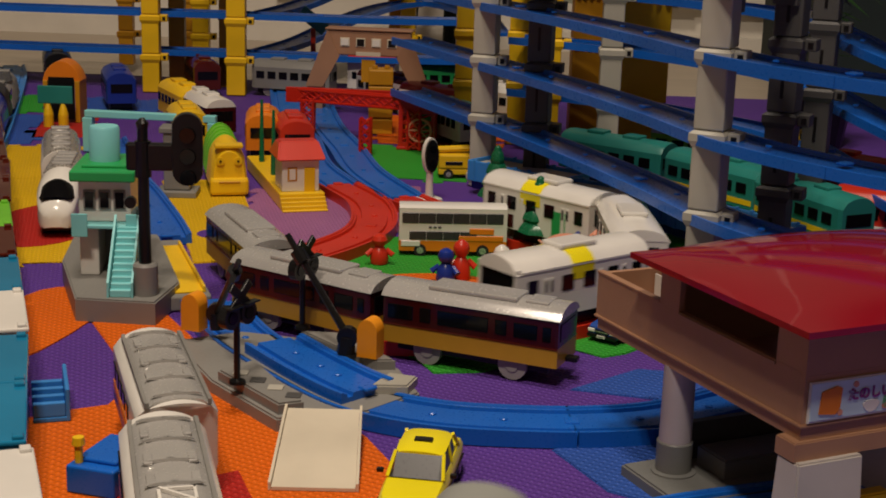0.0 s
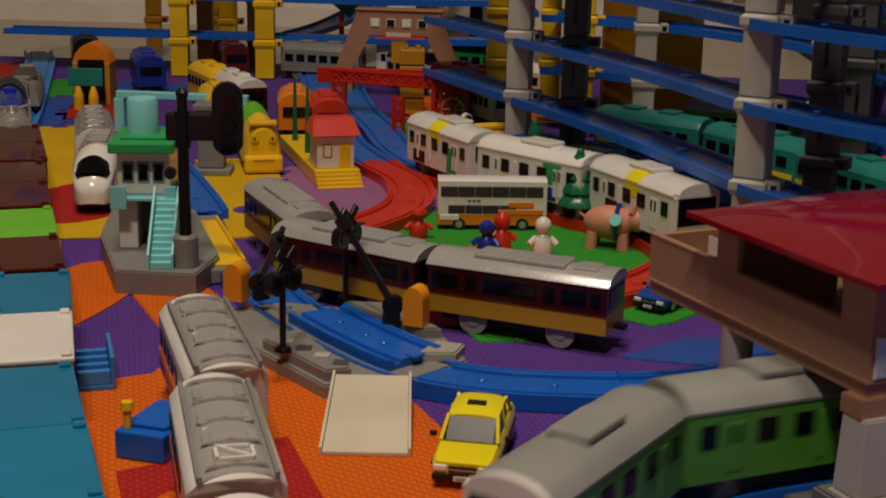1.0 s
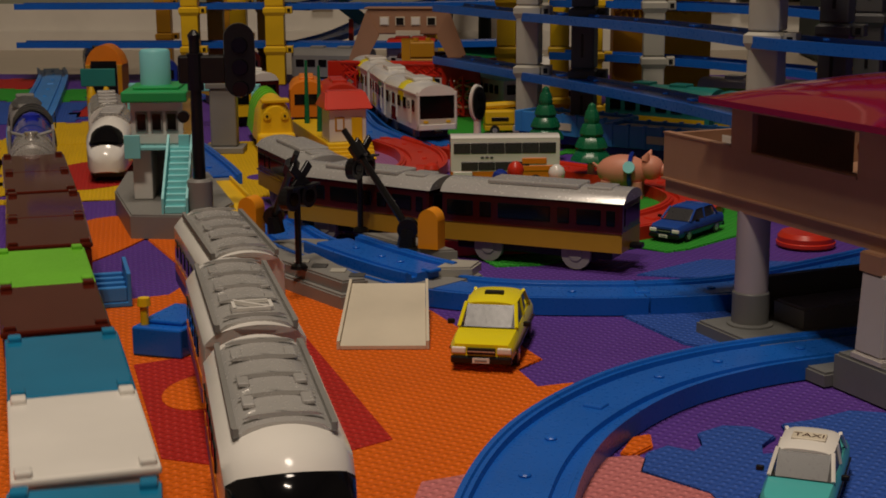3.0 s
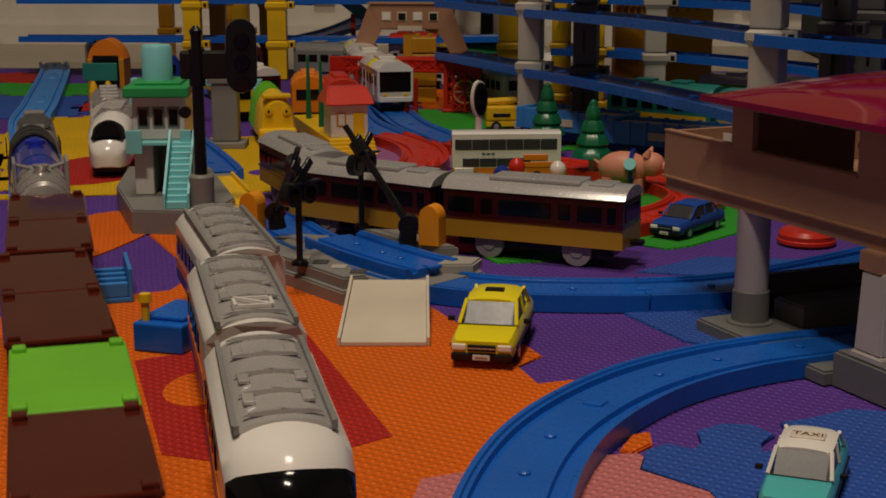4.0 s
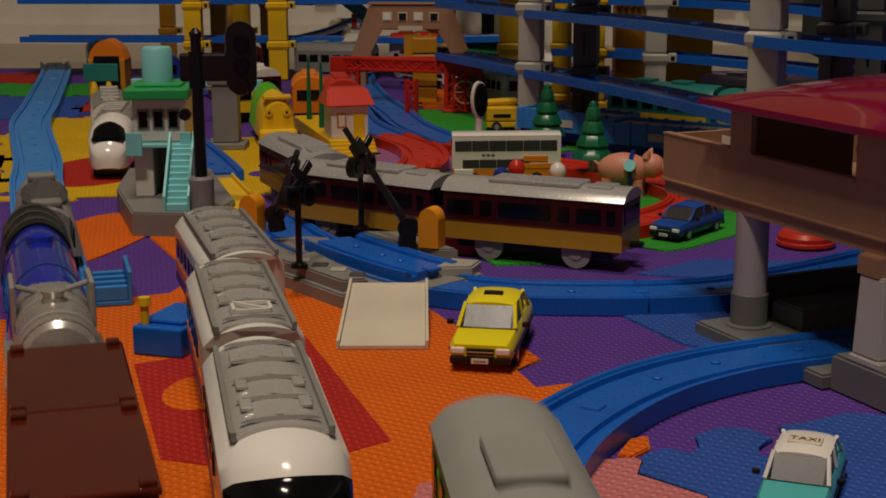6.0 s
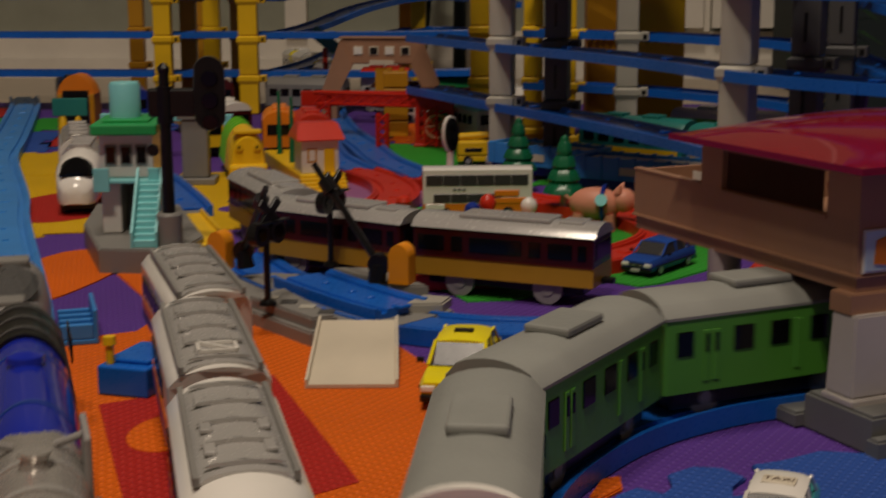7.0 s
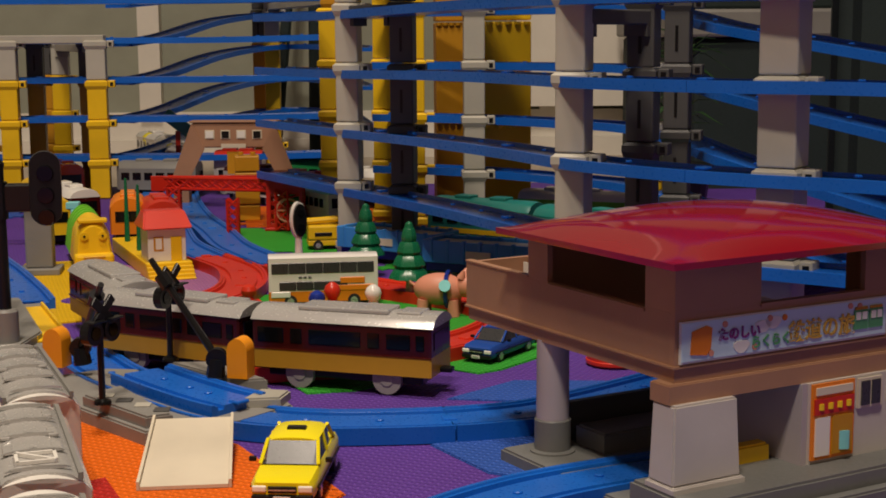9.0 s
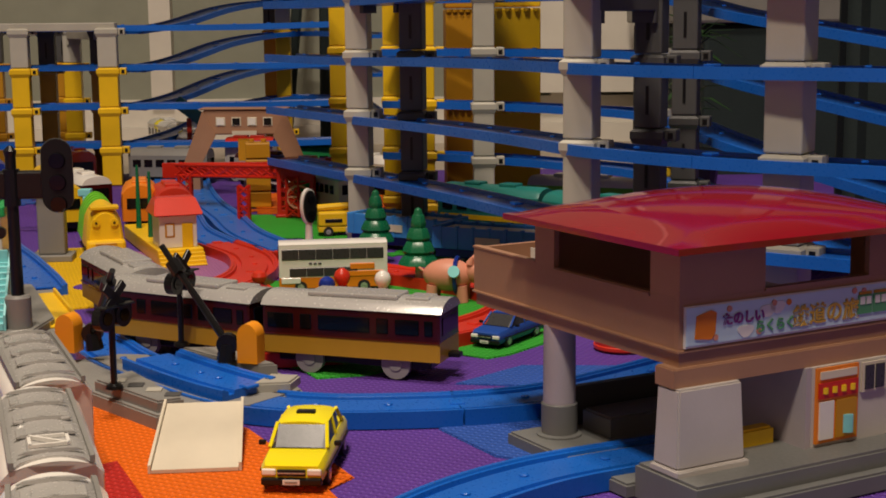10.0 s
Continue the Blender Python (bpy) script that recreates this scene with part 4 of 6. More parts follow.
def bus():
    ob = thing("double_decker_bus", pose(0.020, 1.190, 0, 0, 0, 6), "white and orange die-cast double-decker bus on the green mat", "toy bus")
    l, w = 0.0395, 0.021
    part("lower_body", loft(band(w, 0.004, 0.0118), straight(-l, l)), ORANGE, ob, "orange lower side")
    part("body", loft(band(w - 0.0002, 0.0118, 0.0360), straight(-l, l)), WHITE, ob)
    part("roof", loft(arch(w, 0.0360, 0.0018, 8, 0.4), straight(-l, l)), WHITE, ob, smooth=True)
    panes(ob, [(-0.0375 + 0.0124 * k, -0.0375 + 0.0124 * k + 0.0122) for k in range(6)], w - 0.0002, 0.0248, 0.0328, CARGLASS)
    panes(ob, [(-0.032 + 0.0124 * k, -0.032 + 0.0124 * k + 0.0122) for k in range(4)], w - 0.0002, 0.0125, 0.0190, CARGLASS)
    for k in range(3):
        panes(ob, [(-0.018 + 0.0034 * k, -0.0155 + 0.0034 * k)], w - 0.0001, 0.0212, 0.0228, DARKPIER, "lettering_bar")
    panes(ob, [(0.004, 0.037)], w + 0.0001, 0.0118, 0.0160, ORANGE, "swoosh")
    panes(ob, [(0.012, 0.030)], w + 0.0001, 0.0170, 0.0215, ORANGE, "swoosh")
    panes(ob, [(-0.038, -0.024)], w + 0.0002, 0.0075, 0.0118, WHITE, "swoosh")
    part("windscreen", boxed(-l - 0.0005, -l + 0.0003, -0.009, 0.009, 0.0262, 0.0322), GLASS, ob)
    for x in (-0.024, 0.022):
        for s in (-1, 1):
            wh = part("wheel", tubed((x, s * 0.008, 0.0046), (x, s * 0.0110, 0.0046), 0.0046, n=16), RUBBER, ob)
            part("hub", tubed((x, s * 0.0108, 0.0046), (x, s * 0.0114, 0.0046), 0.0026, n=10), CHROME, wh)
    return ob


bus()


# ---- level crossing ----
def crossing():
    ob = thing("level_crossing", pose(0, 0, 0), "grey plastic level crossing base with blue rails", "toy crossing")
    top = [(-0.092, 0.872), (-0.048, 0.821), (-0.004, 0.838), (0.020, 0.868), (0.006, 0.905), (-0.040, 0.948), (-0.092, 0.958), (-0.128, 0.935)]
    part("base_plate", prismed(top, 0.0003, 0.0075, 0.001), GREY, ob)
    part("road_deck", prismed([(-0.088, 0.872), (-0.048, 0.826), (-0.036, 0.832), (-0.072, 0.892)], 0.0075, 0.0135, 0.001), GREY, ob)
    part("road_deck", prismed([(-0.055, 0.946), (-0.028, 0.918), (-0.006, 0.900), (0.004, 0.902), (-0.030, 0.946)], 0.0075, 0.0135, 0.001), GREY, ob)
    part("road_deck", prismed([(-0.006, 0.862), (0.014, 0.864), (0.018, 0.880), (0.002, 0.884)], 0.0075, 0.0125, 0.001), PIER, ob)
    for k in range(4):
        x, y = -0.075 + 0.011 * k, 0.868 - 0.010 * k
        part("road_slab", boxed(x - 0.004, x + 0.004, y - 0.0035, y + 0.0035, 0.0134, 0.0143, 0.0004, m=None), DARKPIER if k % 2 else PIER, ob)
    return ob


crossing()
track([(-0.068, 0.930), (-0.045, 0.900), (-0.020, 0.871), (-0.006, 0.858)], BLUE, "blue plastic toy rail lying across the crossing", "blue floor rails", 0.0050, 0.07)


def ramp():
    ob = thing("ramp", pose(-0.022, 0.7885, 0, 0, 0, 4), "cream plastic road ramp leaning against the crossing", "toy ramp")
    for name, x0, x1, h in (("ramp_board", -0.0190, 0.0190, 0.0), ("side_lip", -0.0205, -0.0192, 0.0022), ("side_lip", 0.0192, 0.0205, 0.0022)):
        bm = bmesh.new()
        vs = []
        for x, y, z in ((x0, -0.0365, 0.0006), (x1, -0.0365, 0.0006), (x1 * 0.93, 0.032, 0.0125), (x0 * 0.93, 0.032, 0.0125)):
            vs.append((bm.verts.new((x, y, z)), bm.verts.new((x, y, z + 0.0016 + h))))
        bm.faces.new([v[0] for v in vs])
        bm.faces.new([v[1] for v in vs])
        for k in range(4):
            bm.faces.new((vs[k][0], vs[(k + 1) % 4][0], vs[(k + 1) % 4][1], vs[k][1]))
        part(name, bm, CREAM, ob)
    return ob


ramp()


def cross_sign(x, y, h, turn):
    ob = thing("crossing_signal", pose(x, y, 0.0135, 0, 0, turn), "black plastic level crossing signal post", "toy signal", "crossing signals")
    part("foot", lathe([(0.0046, 0), (0.0042, 0.0016), (0.0022, 0.0026)], 14), BLACK, ob)
    part("post", tubed((0, 0, 0.002), (0, 0, h), 0.0017, n=10), BLACK, ob)
    bm = bmesh.new()
    for a in (40, -40):
        box(bm, -0.010, 0.010, -0.001, 0.001, -0.0024, 0.0024, 0.0006, m=pose(0, -0.0025, h + 0.001, 0, a, 0))
    part("cross_board", bm, BLACK, ob)
    for s in (-1, 1):
        lamp = part("lamp_disc", tubed((s * 0.0066, -0.003, h - 0.009), (s * 0.0066, 0.002, h - 0.009), 0.0062, n=16), BLACK, ob)
        part("lens", tubed((s * 0.0066, -0.0036, h - 0.009), (s * 0.0066, -0.003, h - 0.009), 0.0034, n=12), GLASS, lamp)
        part("visor", boxed(s * 0.0066 - 0.005, s * 0.0066 + 0.005, -0.0065, -0.002, h - 0.0035, h - 0.0025, 0.0004), BLACK, lamp)
    part("arm", boxed(-0.008, 0.008, -0.001, 0.001, h - 0.010, h - 0.007, 0.0004), BLACK, ob)
    return ob


cross_sign(-0.0740, 0.853, 0.046, 62)
cross_sign(-0.0548, 0.950, 0.046, 66)


def gate(x, y, tip, mirror):
    ob = thing("crossing_gate", pose(x, y, 0.0135), "black crossing barrier with an orange counterweight block", "toy barrier", "crossing gates")
    bm = loft([(-0.0060, 0), (-0.0060, 0.0150)] + arch(0.0120, 0.0155, 0.0062, 14, 0.5) + [(0.0060, 0.0150), (0.0060, 0)], straight(-0.0052, 0.0052))
    block = part("gate_block", bm, GATE_ORANGE, ob, "orange rounded gate block", True)
    block.matrix_basis = pose(0, 0, 0, 0, 0, 72)
    d = Vector(tip) - Vector((x, y, 0.0135))
    p = Vector((mirror * 0.0128, 0.001, 0.010))
    part("arm", tubed(p, d, 0.0022, 0.0017, 8), BLACK, ob)
    part("weight", tubed(p + Vector((0, -0.003, 0)), p + Vector((0, 0.003, 0)), 0.0058, n=16), BLACK, ob)
    part("weight_tail", tubed(p, p + Vector((mirror * 0.001, 0, -0.0095)), 0.0044, 0.0052, 8), BLACK, ob)
    part("sleeve", tubed(p.lerp(d, 0.72), p.lerp(d, 0.84), 0.0042, n=8), BLACK, ob)
    return ob


gate(-0.0105, 0.907, (-0.0605, 0.930, 0.0745), -1)
gate(-0.116, 0.940, (-0.082, 0.900, 0.066), 1)


# ---- signal cabin, tall signal ----
def cabin():
    turned = pose(-0.182, 1.040, 0, 0, 0, 7) @ pose(0.182, -1.040, 0)
    ob = thing("signal_cabin", turned, "white toy signal cabin with a green roof and aqua stairs", "toy building")
    slab_ob = part("base_slab", prismed([(-0.200, 0.985), (-0.150, 0.983), (-0.146, 1.03), (-0.190, 1.15), (-0.250, 1.15), (-0.235, 1.07)], 0.0003, 0.0150, 0.001), GREY, ob, "grey base slab")
    slab_ob.matrix_basis = turned.inverted()
    x0, x1, y0, y1 = -0.212, -0.179, 1.035, 1.085
    for a, b in ((x0, x0 + 0.012), (x1 - 0.010, x1)):
        part("leg_wall", boxed(a, b, y0 + 0.004, y1 - 0.002, 0.0151, 0.048, 0.0008), WHITE, ob)
    part("passage", boxed(x0 + 0.012, x1 - 0.010, y0 + 0.030, y1 - 0.004, 0.0151, 0.048), GREY, ob)
    part("balcony", boxed(x0 - 0.003, x1 + 0.005, y0 - 0.006, y1, 0.0480, 0.0505, 0.0006), TEAL, ob, "aqua balcony")
    for s in ((x0 - 0.003, x0 + 0.007), (x1 - 0.002, x1 + 0.005)):
        part("balcony_rail", boxed(s[0], s[1], y0 - 0.007, y0 - 0.0055, 0.0430, 0.0580, 0.0004), TEAL, ob)
    cab = part("cabin_wall", boxed(x0, x1, y0 + 0.004, y1, 0.0506, 0.078, 0.0008), WHITE, ob)
    for k in range(3):
        a = x0 + 0.0032 + k * 0.0095
        fr = part("window", boxed(a, a + 0.0076, y0 + 0.0028, y0 + 0.0042, 0.0590, 0.0715, 0.0003, seg=1), GREY, ob)
        part("pane", boxed(a + 0.0011, a + 0.0065, y0 + 0.0022, y0 + 0.0030, 0.0602, 0.0700), GLASS, fr)
    part("roof", boxed(x0 - 0.004, x1 + 0.004, y0 - 0.005, y1 + 0.007, 0.0780, 0.0850, 0.0012), GREEN, ob, "bright green flat roof")
    part("roof_step", boxed(x0 + 0.002, x1 - 0.002, y0 + 0.006, y1 - 0.006, 0.0850, 0.0868, 0.0006), GREEN, ob)
    part("tank", lathe([(0.0098, 0), (0.0098, 0.0205), (0.0088, 0.0222)], 24, (-0.198, 1.060, 0.0868)), TEAL, ob, "aqua water tank", True)
    xs0, xs1 = -0.1868, -0.1722
    st = part("staircase", boxed(xs0, xs1, y0 - 0.0105, y0 - 0.0062, 0.0480, 0.0503), TEAL, ob, "aqua staircase")
    n = 10
    for k in range(n):
        z = 0.0151 + 0.0325 * k / n
        y = y0 - 0.046 + 0.036 * k / n
        part("step", boxed(xs0 + 0.001, xs1 - 0.001, y, y + 0.0052, z, z + 0.0044, 0.0003, seg=1), TEAL, st)
    for s in (xs0, xs1):
        bm = bmesh.new()
        vs = [bm.verts.new((s + dx, y, z)) for dx in (-0.0007, 0.0007) for y, z in ((y0 - 0.047, 0.0151), (y0 - 0.047, 0.0245), (y0 - 0.0085, 0.0585), (y0 - 0.0075, 0.0480))]
        bm.faces.new(vs[:4])
        bm.faces.new(vs[4:])
        for k in range(4):
            bm.faces.new((vs[k], vs[(k + 1) % 4], vs[4 + (k + 1) % 4], vs[4 + k]))
        part("stringer", bm, TEAL, st)
    return ob


cabin()


def tall_signal(x, y):
    ob = thing("railway_signal", pose(x, y, 0.0150, 0, 0, 6), "tall black toy railway signal on a grey socket", "toy signal")
    part("socket", lathe([(0.0078, 0), (0.0078, 0.0185), (0.0066, 0.020)], 20), GREY, ob, smooth=True)
    part("post", tubed((0, 0, 0.019), (0, 0, 0.104), 0.0039, 0.0032, 12), BLACK, ob, smooth=True)
    part("joint", tubed((0, 0, 0.074), (0, 0, 0.096), 0.0050, n=12), BLACK, ob)
    part("finial", lathe([(0.0034, 0.104), (0.0040, 0.107), (0.0012, 0.110)], 12), BLACK, ob)
    part("bracket", boxed(-0.010, 0.022, -0.003, 0.003, 0.078, 0.095, 0.0015), BLACK, ob)
    hd = part("signal_head", loft([(0.0095 * math.cos(2 * math.pi * k / 20), 0.088 + 0.0125 * math.copysign(1, math.sin(2 * math.pi * k / 20)) * (abs(math.sin(2 * math.pi * k / 20)) > 0.01) + 0.0095 * math.sin(2 * math.pi * k / 20)) for k in range(20)], straight(-0.004, 0.004)), BLACK, ob, smooth=True)
    hd.matrix_basis = pose(0.027, -0.002, 0.004, 0, 0, -82)
    for z in (0.079, 0.092, 0.105):
        part("lens", tubed((0.0275, -0.0055, z - 0.004), (0.0275, -0.0075, z - 0.004), 0.0052, 0.0046, 16), GLASS, ob, smooth=True)
    part("lever", tubed((-0.008, -0.002, 0.058), (-0.008, 0.002, 0.058), 0.0036, n=14), BLACK, ob)
    return ob


tall_signal(-0.160, 1.0)


# ---- overhead station ----
CX, CY = 0.1825, 0.6950
AX, AY = 0.8829, 0.4695
BX, BY = -0.4695, 0.8829


def at(u, v):
    """u metres along the sign front, v metres along the platform side."""
    return (CX + AX * u + BX * v, CY + AY * u + BY * v)


def quad(u0, u1, v0, v1):
    return [at(u0, v0), at(u1, v0), at(u1, v1), at(u0, v1)]


def station():
    ob = thing("station_house", pose(0, 0, 0), "brown toy overhead station with a red roof on white pillars", "toy station")
    part("base_slab", prismed([at(-0.0060, -0.020), at(0.135, -0.020), at(0.135, 0.0195), at(-0.0060, 0.0195)], 0.0003, 0.0150, 0.0012), STATION_GREY, ob, "grey platform base")
    part("base_foot", prismed([at(-0.009, -0.027), at(0.135, -0.027), at(0.135, -0.0205), at(-0.009, -0.0205)], 0.0003, 0.0080, 0.001), STATION_GREY, ob)
    part("track_bed", prismed([at(-0.010, 0.0200), at(0.135, 0.0200), at(0.135, 0.112), at(-0.010, 0.112)], 0.0003, 0.0060, 0.001), STATION_GREY, ob)
    part("platform", prismed(quad(0.024, 0.135, 0.078, 0.100), 0.0060, 0.0155, 0.001), STATION_GREY, ob)
    for v in (0.036, 0.059):
        part("track_groove", prismed(quad(-0.012, 0.13, v - 0.002, v + 0.002), 0.0058, 0.0064), BLACK, ob)
    x, y = at(0.008, 0.096)
    part("column", lathe([(0.0076, 0.0215), (0.0074, 0.0585)], 28, (x, y, 0)), MAUVE, ob, "round mauve column", True)
    part("column_base", lathe([(0.0105, 0.0058), (0.0105, 0.0068), (0.0084, 0.0074), (0.0084, 0.0210), (0.0078, 0.0216)], 28, (x, y, 0)), STATION_GREY, ob, "grey column foot", True)
    part("pillar_foot", prismed(quad(-0.0050, 0.0318, -0.0070, 0.0110), 0.0150, 0.0176, 0.0006), PILLAR, ob)
    bm = bmesh.new()
    lo = [bm.verts.new((*p, 0.0176)) for p in quad(-0.0042, 0.0308, -0.0056, 0.0104)]
    hi = [bm.verts.new((*p, 0.0500)) for p in quad(-0.0026, 0.0298, -0.0040, 0.0100)]
    bm.faces.new(lo)
    bm.faces.new(hi)
    for k in range(4):
        bm.faces.new((lo[k], lo[(k + 1) % 4], hi[(k + 1) % 4], hi[k]))
    bmesh.ops.bevel(bm, geom=list(bm.edges), offset=0.0008, segments=2, affect="EDGES")
    part("pillar", bm, PILLAR, ob, "white tapered square pillar")
    part("shop_wall", prismed(quad(0.0692, 0.135, -0.0030, 0.0100), 0.0150, 0.0500), PILLAR, ob, "white ground-floor wall")
    part("side_wall", prismed(quad(0.0660, 0.0690, -0.0028, 0.0480), 0.0150, 0.0500), MAUVE, ob)
    dr = part("shop_front", prismed(quad(0.0705, 0.0945, -0.0044, -0.0032), 0.0168, 0.0495), ORANGE, ob, "orange shop front")
    part("awning", prismed(quad(0.0713, 0.0937, -0.0052, -0.0044), 0.0365, 0.0432), RED, dr)
    part("lettering_bar", prismed(quad(0.0722, 0.0928, -0.0052, -0.0044), 0.0448, 0.0480), CREAM, dr)
    for k in range(4):
        part("badge", prismed(disc(*at(0.0745 + 0.0052 * k, -0.0054), 0.0013, 0.0006, 8), 0.0385, 0.0412), YELLOW, dr)
    part("pane", prismed(quad(0.0720, 0.0800, -0.0052, -0.0044), 0.0185, 0.0350), WHITE, dr)
    part("pane", prismed(quad(0.0815, 0.0930, -0.0052, -0.0044), 0.0185, 0.0350), OCHRE, dr)
    part("fountain_shape", prismed(disc(*at(0.0872, -0.0054), 0.0030, 0.0008, 10), 0.0200, 0.0280), TEAL, dr)
    for k in range(2):
        u = 0.0968 + 0.0180 * k
        fr = part("window", prismed(quad(u, u + 0.0140, -0.0044, -0.0032), 0.0360, 0.0490), CREAM, ob)
        part("pane", prismed(quad(u + 0.0014, u + 0.0064, -0.0050, -0.0044), 0.0372, 0.0478), CARGLASS, fr)
        part("pane", prismed(quad(u + 0.0076, u + 0.0126, -0.0050, -0.0044), 0.0372, 0.0478), CARGLASS, fr)
    part("bench", prismed(quad(0.0440, 0.0620, 0.012, 0.019), 0.0150, 0.0225, 0.001), YELLOW, ob)
    part("back_screen", prismed(quad(0.022, 0.135, 0.1050, 0.1090), 0.0060, 0.0245), DARKPIER, ob, "low dark wall behind the platform")
    # upper floor: a tray with a low parapet, and a cabin on its front half
    hi_, top, vl, ul = 0.0862, 0.1060, 0.159, 0.135
    part("deck", prismed(quad(0.0008, ul, 0.0008, vl - 0.0008), 0.0580, 0.0640), STATION, ob)
    part("deck_skirt", prismed(quad(-0.0030, ul, -0.0012, 0.0110), 0.0500, 0.0580, 0.0006), STATION, ob)
    part("ledge", prismed(quad(-0.0008, ul, -0.0008, vl + 0.0008), 0.0640, 0.0652, 0.0004), STATION, ob)
    t = 0.003
    part("parapet", prismed(quad(0, t, t, vl), 0.0652, hi_), STATION, ob)
    part("parapet", prismed(quad(t, ul, vl - t, vl), 0.0652, hi_), STATION, ob)
    part("parapet", prismed(quad(0, ul, 0, t), 0.0652, 0.0852), STATION, ob)
    part("parapet_cap", prismed(quad(-0.0004, t + 0.0004, 0.1045, vl + 0.0004), hi_, hi_ + 0.0008), STATION, ob)
    for v0, v1, z0 in ((0.0, 0.0190, 0.0852), (0.0890, 0.1045, hi_)):
        part("corner_post", prismed(quad(0.0001, t, v0 + 0.0001, v1), z0, top), STATION, ob)
    for u0, u1 in ((t, 0.0445), (0.1030, ul)):
        part("corner_post", prismed(quad(u0, u1, 0.0001, t), 0.0852, top), STATION, ob)
    part("lintel", prismed(quad(0.0001, t, 0.0190, 0.0890), top - 0.0030, top), STATION, ob)
    part("lintel", prismed(quad(0.0445, 0.1030, 0.0001, t), top - 0.0012, top), STATION, ob)
    part("window_sill", prismed(quad(-0.0008, 0.0034, 0.0188, 0.0892), hi_ - 0.0018, hi_ - 0.0006), STATION, ob)
    part("window_sill", prismed(quad(0.0443, 0.1032, -0.0008, 0.0034), 0.0850, 0.0862), STATION, ob)
    part("back_wall", prismed(quad(t, 0.066, 0.1010, 0.1040), 0.0652, top), STATION, ob)
    part("end_wall", prismed(quad(0.122, 0.125, 0.004, 0.030), 0.0652, top), STATION, ob)
    part("inner_post", prismed(quad(0.0300, 0.0360, 0.0440, 0.0500), 0.0652, top), PIER, ob, "pale inner post")
    x, y = at(0.026, 0.040)
    part("lantern", lathe([(0.002, 0.0860), (0.0058, 0.0875), (0.0072, 0.0930), (0.0062, 0.0965), (0.0030, 0.0990)], 12, (x, y, 0)), ORANGE, ob, "small orange lantern hanging inside")
    part("lantern_cord", tubed((x, y, 0.0990), (x, y, 0.1075), 0.0006, n=6), BLACK, ob)
    part("notice", prismed(quad(0.030, 0.0306, vl - 0.016, vl - 0.0045), 0.0720, 0.0840), WHITE, ob, "white notice inside the parapet")
    # roof: a shallow curved hipped shell with a thick rim
    bm = bmesh.new()
    nu, nv, u0, u1, v0, v1 = 16, 14, -0.0120, 0.142, -0.0140, 0.1130
    grid = {}
    for i in range(nu + 1):
        for j in range(nv + 1):
            fu, fv = i / nu, j / nv
            x, y = at(u0 + (u1 - u0) * fu, v0 + (v1 - v0) * fv)
            rise = (math.sin(math.pi * fu) * math.sin(math.pi * fv)) ** 0.62
            grid[i, j] = bm.verts.new((x, y, 0.1088 + 0.0125 * rise))
    for i in range(nu):
        for j in range(nv):
            bm.faces.new((grid[i, j], grid[i + 1, j], grid[i + 1, j + 1], grid[i, j + 1]))
    r = bmesh.ops.extrude_face_region(bm, geom=list(bm.faces))
    for v in r["geom"]:
        if isinstance(v, bmesh.types.BMVert):
            v.co.z = max(0.1061, v.co.z - 0.0032)
    part("roof", bm, ROOFRED, ob, "glossy red curved roof", True)
    # banner along the sign front
    bn = part("banner", prismed(quad(0.0020, 0.1150, -0.0012, -0.0002), 0.0658, 0.0828), WHITE, ob, "pale blue banner with Japanese lettering")
    part("banner_field", prismed(quad(0.0026, 0.1144, -0.0016, -0.0012), 0.0668, 0.0822), PAPER, bn)
    bm = prismed([(-0.0052, -0.0048), (0.0030, -0.0058), (0.0050, -0.0030), (0.0056, 0.0050), (0.0030, 0.0062), (-0.0044, 0.0044)], 0, 0.0006)
    o = part("bread_shape", bm, ORANGE, bn)
    turn = math.degrees(math.atan2(AY, AX))
    x, y = at(0.0118, -0.0016)
    o.matrix_basis = pose(x, y, 0.0742, 90, 0, turn)
    for u, z, mt in ((0.0242, 0.0800, PINK), (0.0172, 0.0690, PINK), (0.0480, 0.0800, PINK), (0.0560, 0.0795, ORANGE), (0.0400, 0.0690, PINK), (0.0930, 0.0805, PINK), (0.0985, 0.0800, PINK)):
        o = part("blossom", prismed(disc(0, 0, 0.0013, 0.0013, 10), 0, 0.0005), mt, bn)
        x, y = at(u, -0.0016)
        o.matrix_basis = pose(x, y, z, 90, 0, turn)
    for u, z in ((0.0445, 0.0772), (0.0500, 0.0782), (0.0330, 0.0700)):
        o = part("cloud_shape", prismed(disc(0, 0, 0.0042, 0.0026, 14, 0.12), 0, 0.0003), WHITE, bn)
        x, y = at(u, -0.0016)
        o.matrix_basis = pose(x, y, z, 90, 0, turn)
    for c in range(2):
        u = 0.0952 + 0.0088 * c
        o = part("train_shape", prismed(quad(u, u + 0.0080, -0.0022, -0.0016), 0.0700, 0.0785, 0.0003), GREEN_INK, bn)
        part("train_roof", prismed(quad(u + 0.0004, u + 0.0076, -0.0023, -0.0017), 0.0785, 0.0796), OCHRE, bn)
        for k in range(2):
            part("train_window", prismed(quad(u + 0.0008 + 0.0036 * k, u + 0.0034 + 0.0036 * k, -0.0026, -0.0022), 0.0742, 0.0775), WHITE, o)
    for words, u, z, size, mt in (("たのしい", 0.0205, 0.0738, 0.0056, PURPLE_INK), ("らくらく", 0.0380, 0.0690, 0.0054, GREEN_INK), ("鉄道の旅", 0.0580, 0.0695, 0.0094, GOLD_INK)):
        txt = bpy.data.curves.new("lettering", "FONT")
